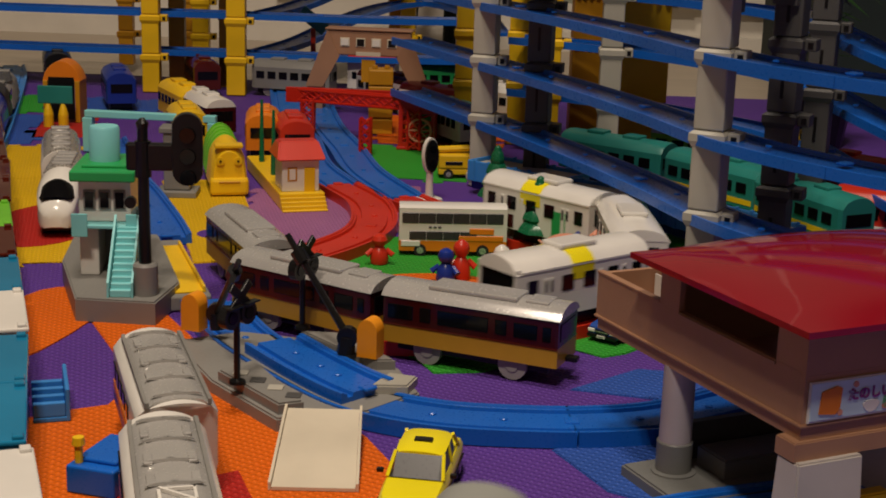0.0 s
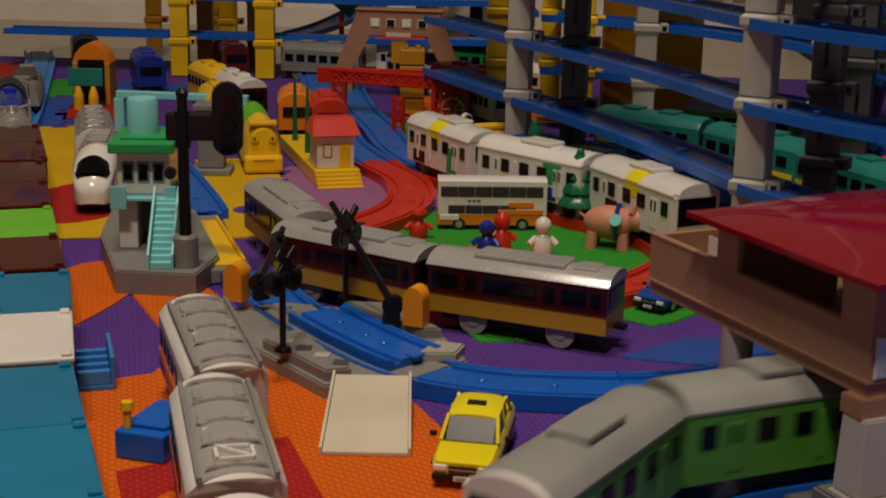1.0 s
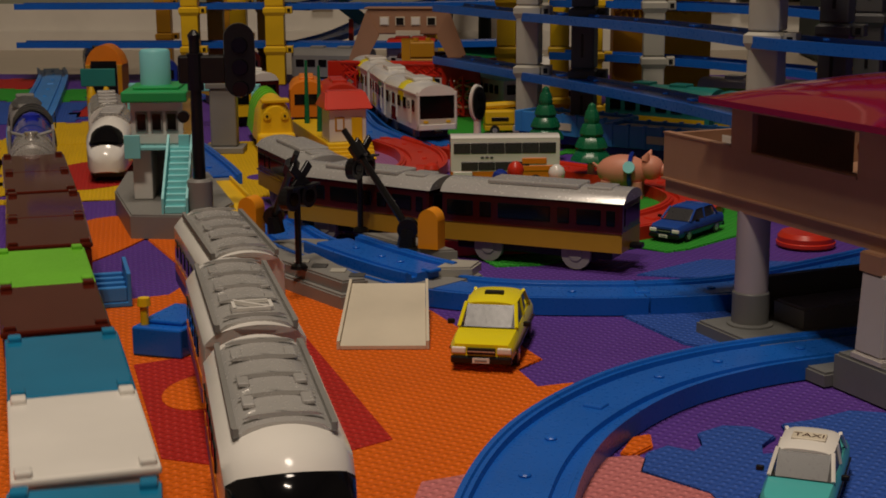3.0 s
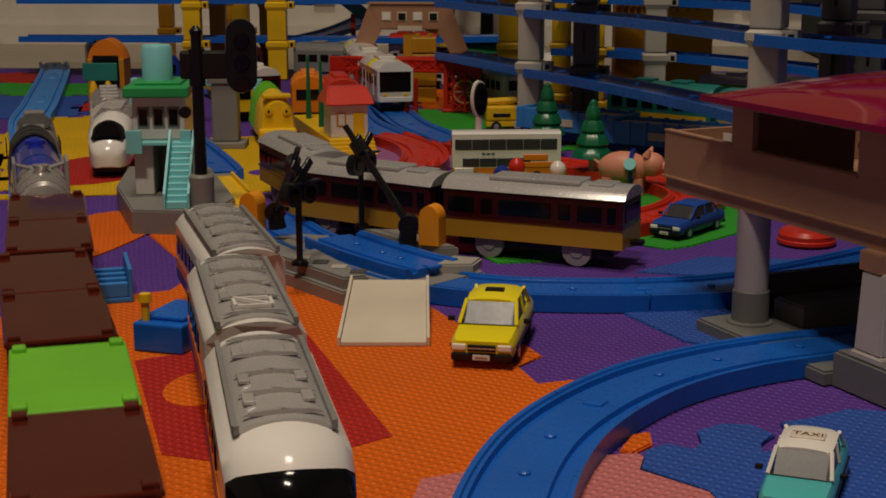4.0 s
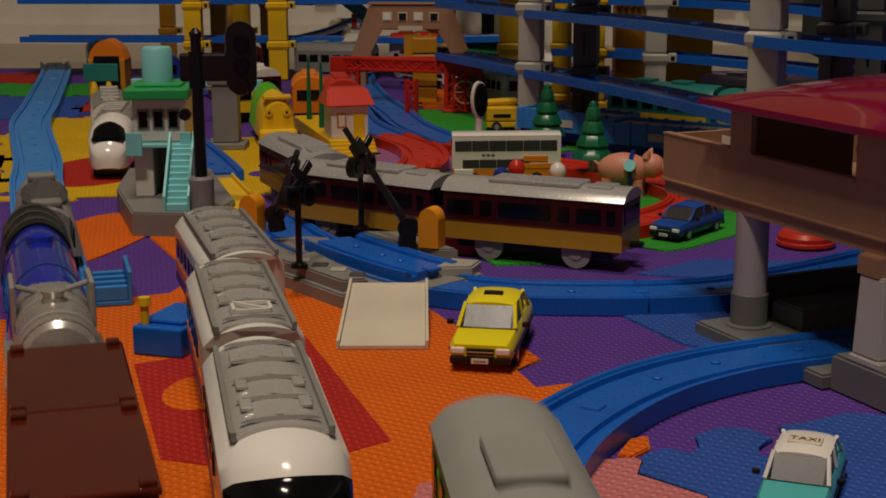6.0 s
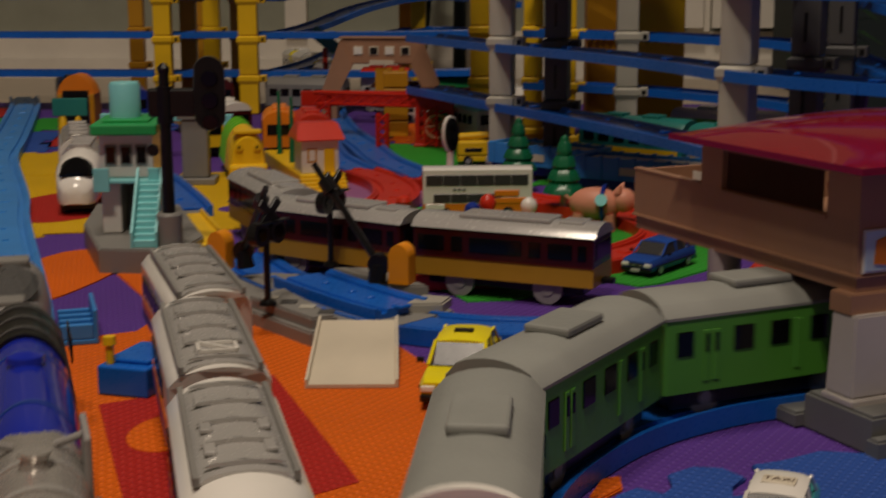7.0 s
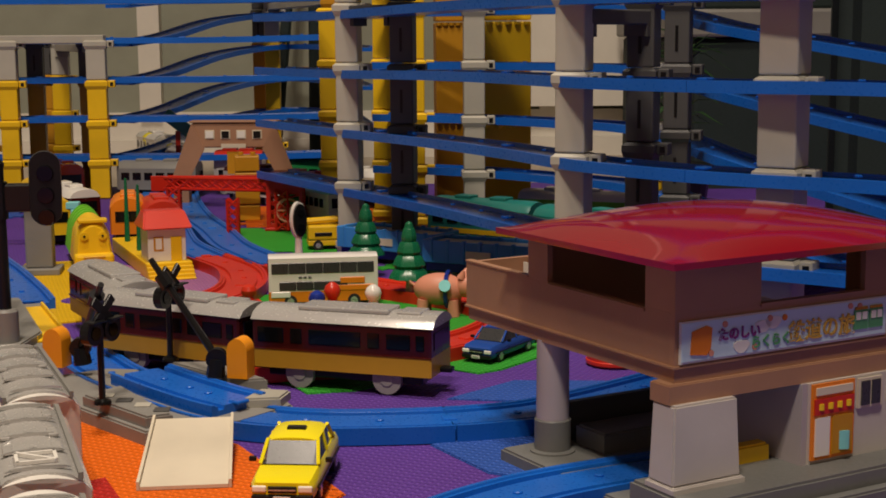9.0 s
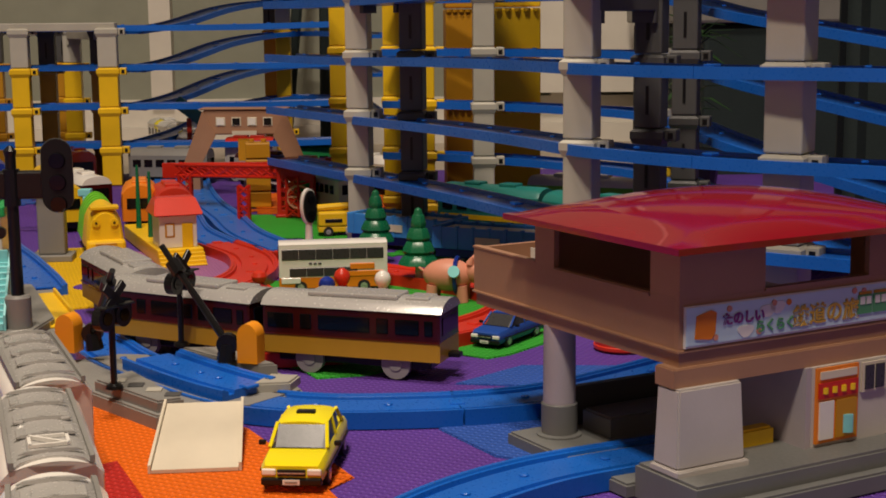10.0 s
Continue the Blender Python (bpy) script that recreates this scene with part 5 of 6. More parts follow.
        txt.body, txt.size, txt.extrude, txt.offset = words, size, 0.0002, 0.00018
        txt.materials.append(mt)
        o = new("lettering", txt)
        x, y = at(u, -0.0020)
        o.parent = bn
        o.matrix_basis = pose(x, y, z, 90, 0, turn)
    return ob


station()


# ---- other buildings and trains ----
def kiosk():
    ob = thing("kiosk", pose(-0.112, 1.318, 0, 0, 0, 20), "white toy kiosk with a red roof on a yellow platform", "toy building")
    part("platform", boxed(-0.019, 0.019, -0.004, 0.165, 0.0003, 0.0130, 0.001), YELLOW, ob, "yellow platform")
    for k in range(4):
        part("step", boxed(-0.019, 0.019, -0.004 - 0.0035 * (k + 1), -0.004 - 0.0035 * k, 0.0003, 0.0130 - 0.0028 * (k + 1), 0.0004, seg=1), YELLOW, ob)
    part("front_wall", boxed(-0.0155, 0.0155, 0.004, 0.006, 0.0131, 0.0400, 0.0003, seg=1), WHITE, ob)
    for s in (-1, 1):
        part("side_wall", boxed(s * 0.0145 - 0.001, s * 0.0145 + 0.001, 0.0061, 0.036, 0.0131, 0.0400, 0.0003, seg=1), WHITE, ob)
    part("door", boxed(0.003, 0.012, 0.0030, 0.0042, 0.0131, 0.0330, 0.0003, seg=1), YELLOW, ob, "yellow door")
    fr = part("window", boxed(-0.011, -0.003, 0.0032, 0.0042, 0.0220, 0.0335, 0.0003, seg=1), OCHRE, ob)
    part("pane", boxed(-0.0095, -0.0045, 0.0028, 0.0034, 0.0232, 0.0322), WHITE, fr)
    bm = bmesh.new()
    vs = [bm.verts.new(p) for p in ((-0.0205, -0.003, 0.0400), (0.0205, -0.003, 0.0400), (0.0205, 0.043, 0.0400), (-0.0205, 0.043, 0.0400), (-0.0165, 0.012, 0.0540), (0.0165, 0.012, 0.0540), (0.0165, 0.028, 0.0540), (-0.0165, 0.028, 0.0540))]
    for f in ((0, 1, 2, 3), (4, 5, 6, 7), (0, 1, 5, 4), (1, 2, 6, 5), (2, 3, 7, 6), (3, 0, 4, 7)):
        bm.faces.new([vs[k] for k in f])
    bmesh.ops.bevel(bm, geom=list(bm.edges), offset=0.0012, segments=2, affect="EDGES")
    part("roof", bm, RED, ob, "red hipped roof")
    for y in (0.075, 0.135):
        part("lamp_post", tubed((-0.010, y, 0.013), (-0.010, y, 0.070), 0.0026, 0.0012, 8), PINE, ob, "dark green post")
    return ob


kiosk()


def yellow_engine():
    ob = thing("toy_locomotive", pose(-0.194, 1.402, 0, 0, 0, -74), "yellow toy locomotive with a light green hood", "toy train")
    part("cab_body", loft(arch(0.034, 0.010, 0.036, 12, 0.35), [(0.012, 1, 1, 0), (0.040, 1, 0.98, 0), (0.050, 0.95, 0.93, 0), (0.056, 0.84, 0.8, 0)]), YELLOW, ob, smooth=True)
    part("hood", loft(arch(0.033, 0.010, 0.035, 12, 0.4), straight(-0.058, 0.012)), LIME, ob, "light green hood", True)
    for k in range(4):
        part("hood_rib", loft(arch(0.0345, 0.010, 0.0362, 12, 0.4), straight(-0.050 + 0.016 * k, -0.047 + 0.016 * k)), LIME, ob, smooth=True)
    part("bumper", boxed(0.048, 0.060, -0.0165, 0.0165, 0.0015, 0.0165, 0.003), YELLOW, ob)
    part("brow", boxed(0.044, 0.056, -0.012, 0.012, 0.0415, 0.0450, 0.001), YELLOW, ob)
    for s in (-1, 1):
        part("headlight", tubed((0.053, s * 0.0075, 0.031), (0.0580, s * 0.0075, 0.031), 0.0034, n=14), YELLOW, ob)
        part("lens", tubed((0.0578, s * 0.0075, 0.031), (0.0586, s * 0.0075, 0.031), 0.0011, n=10), BLACK, ob)
    part("bumper_bar", boxed(0.0595, 0.0608, -0.009, 0.009, 0.0125, 0.0140, 0.0003, seg=1), OCHRE, ob)
    part("chassis", boxed(-0.052, 0.048, -0.012, 0.012, 0.003, 0.0105, 0.001), BLACK, ob)
    wheels(ob, (-0.035, 0.030), 0.026, 0.007)
    return ob


yellow_engine()


def bullet_car(m, front):
    ob = thing("bullet_train_car", m, "white toy bullet train car with a clear silver roof", "toy train", "white bullet train")
    w = 0.033
    sec = [(-w / 2 + 0.001, 0.009), (-w / 2, 0.014), (-w / 2, 0.032)] + arch(w, 0.034, 0.011, 12, 0.6) + [(w / 2, 0.032), (w / 2, 0.014), (w / 2 - 0.001, 0.009)]
    st = straight(-0.055, 0.055)
    if front:
        st = [(-0.055, 1, 1, 0), (0.000, 1, 1, 0), (0.018, 0.985, 0.95, 0), (0.032, 0.94, 0.85, 0), (0.042, 0.87, 0.70, 0), (0.049, 0.76, 0.52, 0), (0.053, 0.55, 0.38, 0), (0.0545, 0.25, 0.25, 0.001)]
    part("body", loft(sec, st), WHITE, ob, smooth=True)
    e = 0.0 if front else 0.052
    part("roof", loft(arch(0.029, 0.0395, 0.0070, 12, 0.55), straight(-0.053, e)), CHROME, ob, "silvery clear roof", True)
    for k in range(4):
        x = -0.045 + 0.022 * k * (0.6 if front else 1.2)
        part("roof_unit", boxed(x - 0.004, x + 0.004, -0.008, 0.008, 0.0455, 0.0482, 0.001), SILVER, ob)
    if front:
        bm = loft(arch(0.0270, 0.0285, 0.0165, 12, 0.42), [(0.0300, 0.86, 0.745, 0.0010), (0.0315, 0.97, 0.725, 0.0012), (0.034, 1.0, 0.66, 0.0012), (0.042, 0.95, 0.40, 0.0010), (0.0475, 0.80, 0.16, 0.0006)])
        part("windscreen", bm, GLASS, ob, "dark windscreen", True)
    for s in (-1, 1):
        part("stripe", boxed(-0.054, 0.02, s * w / 2 - 0.0003, s * w / 2 + 0.0003, 0.0165, 0.0185), ORANGE, ob)
    part("chassis", boxed(-0.048, 0.040, -0.012, 0.012, 0.003, 0.0095, 0.001), BLACK, ob)
    wheels(ob, (-0.035, 0.030), 0.026, 0.006)
    return ob


bullet_car(pose(-0.2850, 1.230, 0, 0, 0, -78), True)
bullet_car(pose(-0.3220, 1.344, 0, 0, 0, -72), False)


def conifer(x, y, h):
    ob = thing("toy_tree", pose(x, y, 0, 0, 0, 15 * x * 100), "dark green plastic toy fir tree on a red foot", "toy tree", "toy fir trees")
    part("foot", lathe([(0.0085, 0.0003), (0.0085, 0.006), (0.0070, 0.0075)], 8), RED, ob, "red foot")
    part("trunk", lathe([(0.0030, 0.0075), (0.0026, 0.0180)], 12), CREAM, ob, "pale trunk")
    prof, z = [], 0.0155
    for k in range(4):
        r = 0.0150 - 0.0031 * k
        prof += [(r * 0.86 if k else 0.004, z), (r, z + 0.0022), (r * 0.93, z + 0.005), (r * 0.80, z + 0.0080), (r * 0.72, z + 0.0095)]
        z += 0.0098 * h / 0.058
    prof += [(0.0034, z), (0.0026, z + 0.0035), (0.0008, z + 0.005)]
    bm = lathe(prof, 22)
    for v in bm.verts:
        a = math.atan2(v.co.y, v.co.x)
        k = 1 + 0.05 * math.sin(7 * a)
        v.co.x *= k
        v.co.y *= k
    part("crown", bm, PINE, ob, smooth=True)
    return ob


conifer(0.0835, 1.197, 0.058)
conifer(0.0495, 1.315, 0.058)


def pig():
    """A plain toy pig in one mesh."""
    bm = bmesh.new()
    bmesh.ops.create_uvsphere(bm, u_segments=22, v_segments=14, radius=1, matrix=pose(0, 0, 0.0185) @ Matrix.Diagonal((0.0185, 0.0115, 0.0115, 1)))
    bmesh.ops.create_uvsphere(bm, u_segments=18, v_segments=12, radius=1, matrix=pose(0.0195, 0, 0.0215) @ Matrix.Diagonal((0.0090, 0.0085, 0.0085, 1)))
    tube(bm, (0.025, 0, 0.0205), (0.0315, 0, 0.0195), 0.0042, 0.0045, 14)
    for s in (-1, 1):
        tube(bm, (0.0165, s * 0.0050, 0.0280), (0.0185, s * 0.0068, 0.0330), 0.0032, 0.0006, 10)
        tube(bm, (0.0105, s * 0.0062, 0.0120), (0.0110, s * 0.0065, 0.0003), 0.0038, 0.0042, 12)
        tube(bm, (-0.0105, s * 0.0062, 0.0120), (-0.0115, s * 0.0065, 0.0003), 0.0040, 0.0042, 12)
    tube(bm, (-0.0180, 0, 0.0210), (-0.0215, 0, 0.0235), 0.0012, 0.0008, 8)
    ob = part("toy_pig", bm, PINK, None, smooth=True)
    ob.matrix_basis = pose(0.104, 1.143, 0, 0, 0, -12)
    return tagged(ob, "plain pink plastic toy pig standing on the green mat", "toy animal")


pig()


def strap():
    bm = bmesh.new()
    for k in range(20):
        a, b = 2 * math.pi * k / 20, 2 * math.pi * (k + 1) / 20
        tube(bm, (0, 0.0123 * math.cos(a), 0.0123 * math.sin(a)), (0, 0.0123 * math.cos(b), 0.0123 * math.sin(b)), 0.0016, n=6)
    ob = thing("strap", pose(0.110, 1.1417, 0.0185, 0, 0, -12), "dark blue strap with a pale buckle round the toy pig", "strap")
    part("band", bm, NAVY, ob)
    part("buckle", tubed((0, -0.0120, 0.004), (0, -0.0145, 0.005), 0.0042, n=14), TEAL, ob, "pale round buckle")


strap()


def doll(x, y, turn, body, head, h, label):
    bm = lathe([(0.0062, 0.0003), (0.0068, 0.004), (0.0058, 0.010), (0.0036, 0.0135), (0.0030, 0.0140), (0.0052, 0.0165), (0.0058, 0.0195), (0.0046, 0.0225), (0.0016, 0.0245)], 16)
    for s in (-1, 1):
        tube(bm, (s * 0.005, 0, 0.0115), (s * 0.0095, -0.003, 0.0075), 0.0018, 0.0022, 8)
    bmesh.ops.scale(bm, vec=(1, 1, h / 0.0245), verts=bm.verts)
    ob = part("toy_figure", bm, body, None, smooth=True)
    ob.matrix_basis = pose(x, y, 0.0006, 0, 0, turn)
    return tagged(ob, label, "toy figure", "small toy figures")


doll(-0.030, 1.150, 10, RED, RED, 0.022, "plain red and white plastic toy figure")
doll(0.020, 1.108, -15, NAVY, RED, 0.024, "plain blue plastic toy figure")
doll(0.030, 1.118, 20, RED, RED, 0.028, "plain red plastic toy figure")
doll(0.058, 1.112, 5, WHITE, WHITE, 0.027, "plain white plastic toy figure")


def round_signal():
    ob = thing("disc_signal", pose(-0.008, 1.352, 0, 0, 0, 35), "white toy signal with a black oval face", "toy signal")
    part("foot", boxed(-0.009, 0.009, -0.008, 0.008, 0.0003, 0.006, 0.001), WHITE, ob)
    part("post", tubed((0, 0, 0.006), (0, 0, 0.030), 0.0036, 0.0028, 12), WHITE, ob)
    part("backboard", loft([(0.0075 * math.cos(2 * math.pi * k / 20), 0.042 + 0.0155 * math.sin(2 * math.pi * k / 20)) for k in range(20)], straight(-0.002, 0.002)), WHITE, ob, smooth=True).matrix_basis = pose(0, 0, 0, 0, 0, -90)
    fc = part("face", loft([(0.0064 * math.cos(2 * math.pi * k / 20), 0.042 + 0.0140 * math.sin(2 * math.pi * k / 20)) for k in range(20)], straight(-0.002, 0.002)), BLACK, ob, "black oval face", True)
    fc.matrix_basis = pose(0, -0.0022, 0, 0, 0, -90)
    for z in (0.036, 0.048):
        part("lens", tubed((0, -0.0042, z), (0, -0.0052, z), 0.0030, n=12), GLASS, ob)


round_signal()


def work_truck():
    ob = thing("toy_truck", pose(0.016, 1.472, 0, 0, 0, 8), "yellow die-cast crane truck with black windows", "toy truck")
    part("chassis", boxed(-0.024, 0.026, -0.010, 0.010, 0.004, 0.009, 0.0008), YELLOW, ob)
    part("cab", boxed(0.008, 0.026, -0.011, 0.011, 0.009, 0.026, 0.002), YELLOW, ob)
    part("rear_body", boxed(-0.024, 0.006, -0.0105, 0.0105, 0.009, 0.023, 0.002), YELLOW, ob)
    part("boom", tubed((-0.026, -0.002, 0.026), (0.024, -0.002, 0.029), 0.0032, 0.0028, 8), YELLOW, ob)
    panes(ob, [(0.0105, 0.0160), (0.0175, 0.0235)], 0.022, 0.0175, 0.0235)
    panes(ob, [(-0.018, -0.002)], 0.021, 0.013, 0.0165, BLACK, "side_panel")
    part("windscreen", boxed(0.0258, 0.0265, -0.009, 0.009, 0.0170, 0.0240), GLASS, ob)
    for x in (-0.015, 0.016):
        for s in (-1, 1):
            wh = part("wheel", tubed((x, s * 0.008, 0.0046), (x, s * 0.0112, 0.0046), 0.0046, n=16), RUBBER, ob)
            part("hub", tubed((x, s * 0.0110, 0.0046), (x, s * 0.0116, 0.0046), 0.0024, n=10), CHROME, wh)


work_truck()


def truss(ob, a, b, w, material, bays=6, r=0.0011):
    """A lattice girder between two points."""
    a, b = Vector(a), Vector(b)
    d = (b - a) / bays
    side = Vector((0, 0, w)) if abs((b - a).normalized().z) < 0.7 else Vector((w, 0, 0))
    depth = side.cross(b - a).normalized() * w
    for s in (0, 1):
        for q in (0, 1):
            part("chord", tubed(a + side * s + depth * q, b + side * s + depth * q, r * 1.4, n=6), material, ob)
    for k in range(bays):
        for q in (0, 1):
            p = a + d * k + depth * q
            part("brace", tubed(p, p + d + side, r, n=5), material, ob)
            part("brace", tubed(p + side, p + d, r, n=5), material, ob)


def gantry():
    ob = thing("gantry_crane", pose(0, 0, 0), "clear red plastic lattice gantry crane over the double line", "toy crane")
    truss(ob, (-0.165, 1.64, 0.040), (-0.030, 1.60, 0.040), 0.011, CLEAR_RED, 9)
    truss(ob, (-0.046, 1.600, 0.002), (-0.046, 1.600, 0.042), 0.012, CLEAR_RED, 4)
    truss(ob, (-0.160, 1.640, 0.002), (-0.160, 1.640, 0.042), 0.012, CLEAR_RED, 4)
    truss(ob, (-0.090, 1.56, 0.002), (-0.090, 1.56, 0.038), 0.010, CLEAR_RED, 4)
    part("beam_panel", boxed(-0.180, -0.054, 1.650, 1.653, 0.036, 0.052, 0.0005), CLEAR_RED, ob)
    for z0, z1 in ((0.037, 0.052), (0.0005, 0.008)):
        part("tower_panel", boxed(-0.055, -0.020, 1.596, 1.599, z0, z1, 0.0005), CLEAR_RED, ob)
    for x in (-0.054, -0.021):
        for y in (1.598, 1.632):
            part("tower_post", boxed(x - 0.0022, x + 0.0022, y - 0.0022, y + 0.0022, 0.0005, 0.0525, 0.0005), CLEAR_RED, ob)
    for k in range(3):
        z = 0.010 + 0.009 * k
        part("brace", tubed((-0.054, 1.598, z), (-0.021, 1.598, z + 0.009), 0.0011, n=6), CLEAR_RED, ob)
        part("brace", tubed((-0.021, 1.598, z), (-0.054, 1.598, z + 0.009), 0.0011, n=6), CLEAR_RED, ob)
    part("tower_roof", boxed(-0.056, -0.019, 1.594, 1.636, 0.0526, 0.0545, 0.0006), CLEAR_RED, ob)
    for x, y in ((-0.042, 1.606), (-0.154, 1.646)):
        part("foot", boxed(x - 0.016, x + 0.016, y - 0.012, y + 0.012, 0.0003, 0.0035, 0.001), CLEAR_RED, ob)
    bm = bmesh.new()
    for k in range(16):
        a, b = 2 * math.pi * k / 16, 2 * math.pi * (k + 1) / 16
        tube(bm, (-0.034 + 0.0115 * math.cos(a), 1.588, 0.022 + 0.0115 * math.sin(a)), (-0.034 + 0.0115 * math.cos(b), 1.588, 0.022 + 0.0115 * math.sin(b)), 0.0012, n=6)
    for k in range(4):
        a = math.pi * k / 4
        tube(bm, (-0.034 - 0.0115 * math.cos(a), 1.588, 0.022 - 0.0115 * math.sin(a)), (-0.034 + 0.0115 * math.cos(a), 1.588, 0.022 + 0.0115 * math.sin(a)), 0.0008, n=6)
    part("hoist_wheel", bm, PINK, ob, "pale spoked hoist wheel")


gantry()


def block_tower(x, y, w, h, material, label, n=4):
    ob = thing("block_tower", pose(x, y, 0, 0, 0, 6), label, "toy tower")
    for k in range(n):
        bm = boxed(-w / 2, w / 2, -w / 2, w / 2, 0.0005 + h * k / n, h * (k + 1) / n - 0.0006, 0.0012)
        part("block", bm, material, ob)
    for s in (-1, 1):
        part("stud", tubed((s * w * 0.25, 0, h), (s * w * 0.25, 0, h + 0.003), 0.003, n=12), material, ob)


block_tower(-0.084, 1.690, 0.026, 0.070, OCHRE, "ochre plastic block tower behind the red crane")
block_tower(-0.034, 1.640, 0.018, 0.040, GREEN, "green plastic block stack", 2)


def footbridge():
    """The brown far building: a long arched station front with sloping sides."""
    ob = thing("station_bridge", pose(-0.108, 1.80, 0, 0, 0, -4), "brown toy station bridge with small windows and sloping stairs", "toy station")
    part("hall", boxed(-0.047, 0.047, -0.010, 0.010, 0.070, 0.098, 0.0015), STATION, ob)
    for s in (-1, 1):
        bm = bmesh.new()
        pts = [(s * 0.0472, 0.0975), (s * 0.0330, 0.0690), (s * 0.0520, 0.0330), (s * 0.0720, 0.0330)]
        lo = [bm.verts.new((x, -0.0125, z)) for x, z in pts]
        hi = [bm.verts.new((x, -0.0102, z)) for x, z in pts]
        bm.faces.new(lo)
        bm.faces.new(hi)
        for k in range(4):
            bm.faces.new((lo[k], lo[(k + 1) % 4], hi[(k + 1) % 4], hi[k]))
        part("stair_flight", bm, STATION, ob)
        part("leg", boxed(s * 0.062 - 0.009, s * 0.062 + 0.009, -0.008, 0.008, 0.0003, 0.0398, 0.001), STATION, ob)
    for k in range(4):
        x = -0.027 + 0.018 * k
        fr = part("window", boxed(x - 0.0055, x + 0.0055, -0.0108, -0.0100, 0.0800, 0.0900, 0.0003, seg=1), CREAM, ob)
        part("pane", boxed(x - 0.0042, x + 0.0042, -0.0114, -0.0108, 0.0812, 0.0888), BLACK if k % 2 else WHITE, fr)
    part("name_board", boxed(-0.014, 0.014, -0.0112, -0.0100, 0.0700, 0.0745), CREAM, ob, "small cream name board")
    part("roof_edge", boxed(-0.050, 0.050, -0.012, 0.012, 0.0982, 0.1005, 0.0008), STATION, ob)
    part("door", boxed(-0.008, 0.008, -0.0085, -0.0072, 0.0400, 0.0655), OCHRE, ob)


footbridge()


def parked(name, m, body, roof, label, l=0.055, stripe=None, h=0.045, group="parked toy trains"):
    ob = thing(name, m, label, "toy train", group)
    w = 0.034
    part("body", loft(band(w, 0.010, h - 0.009), [(-l, 0.92, 1, 0), (-l + 0.004, 1, 1, 0), (l - 0.004, 1, 1, 0), (l, 0.92, 1, 0)]), body, ob)
    part("roof", loft(arch(w, h - 0.009, 0.009, 10, 0.5), [(-l, 0.92, 0.9, 0), (-l + 0.004, 1, 1, 0), (l - 0.004, 1, 1, 0), (l, 0.92, 0.9, 0)]), roof, ob, smooth=True)
    panes(ob, [(-l + 0.006 + (2 * l - 0.012) * k / 6, -l + 0.006 + (2 * l - 0.012) * (k + 0.72) / 6) for k in range(6)], w, 0.022, 0.031)
    if stripe:
        for s in (-1, 1):
            part("stripe", boxed(-l + 0.004, l - 0.004, s * w / 2 - 0.0003, s * w / 2 + 0.0003, 0.0130, 0.0175), stripe, ob)
    for s in (-1, 1):
        part("end_window", boxed(s * l - 0.0005, s * l + 0.0005, -0.012, 0.012, 0.022, 0.032), GLASS, ob)
    for x in (-l * 0.4, l * 0.3):
        part("roof_unit", boxed(x - 0.009, x + 0.009, -0.007, 0.007, h - 0.0015, h + 0.002, 0.001), roof, ob)
    part("chassis", boxed(-l + 0.006, l - 0.006, -0.012, 0.012, 0.003, 0.0105, 0.001), BLACK, ob)
    wheels(ob, (-l * 0.6, l * 0.6), 0.026, 0.0065)
    return ob


TEALPAINT = plastic("teal_train_paint", (0.02, 0.20, 0.17), 0.35)
parked("train_car", pose(0.158, 1.475, 0, 0, 0, -36), TEALPAINT, TEALPAINT, "teal toy train car with a yellow stripe", stripe=YELLOW)
parked("train_car", pose(0.242, 1.385, 0, 0, 0, -52), TEALPAINT, TEALPAINT, "teal toy train car with a yellow stripe", stripe=YELLOW)
parked("train_car", pose(0.300, 1.285, 0, 0, 0, -62), TEALPAINT, TEALPAINT, "teal toy train car with a yellow stripe", stripe=YELLOW)
parked("train_car", pose(0.250, 1.540, 0, 0, 0, -25), LIME, WHITE, "white-roofed lime toy train car")
parked("train_car", pose(0.345, 1.440, 0, 0, 0, -40), RED, RED, "red toy diesel engine with a pale stripe", stripe=WHITE)
parked("train_car", pose(0.372, 1.270, 0, 0, 0, -20), RED, RED, "red toy diesel engine with a pale stripe", stripe=WHITE)
parked("train_car", pose(-0.018, 1.760, 0, 0, 0, -35), WHITE, MAROON, "white toy train car with a maroon roof", stripe=BLACK)
parked("train_car", pose(-0.085, 1.850, 0, 0, 0, -50), WHITE, MAROON, "white toy train car with a maroon roof", stripe=BLACK)
parked("train_car", pose(0.050, 1.790, 0, 0, 0, -30), CREAM, WHITE, "white toy bus-like train car", 0.045)
parked("train_car", pose(0.000, 1.640, 0, 0, 0, -60), WHITE, TEAL, "grey and white toy engine", 0.040)
parked("train_car", pose(-0.300, 1.700, 0, 0, 0, -60), YELLOW, YELLOW, "yellow toy train car", 0.045)
parked("train_car", pose(-0.262, 1.640, 0, 0, 0, -60), MAROON, WHITE, "white-roofed maroon toy train car", 0.05)
parked("train_car", pose(-0.185, 1.545, 0, 0, 0, -80), ORANGE, ORANGE, "orange toy engine with red wheels", 0.035)
parked("train_car", pose(-0.150, 1.515, 0, 0, 0, -75), RED, RED, "red toy engine behind the kiosk", 0.034)
parked("train_car", pose(-0.260, 1.545, 0, 0, 0, -70), YELLOW, YELLOW, "yellow toy works engine", 0.038)
parked("train_car", pose(-0.215, 1.930, 0, 0, 0, -10), GREY, GREY, "grey toy engine by the far wall", 0.05)
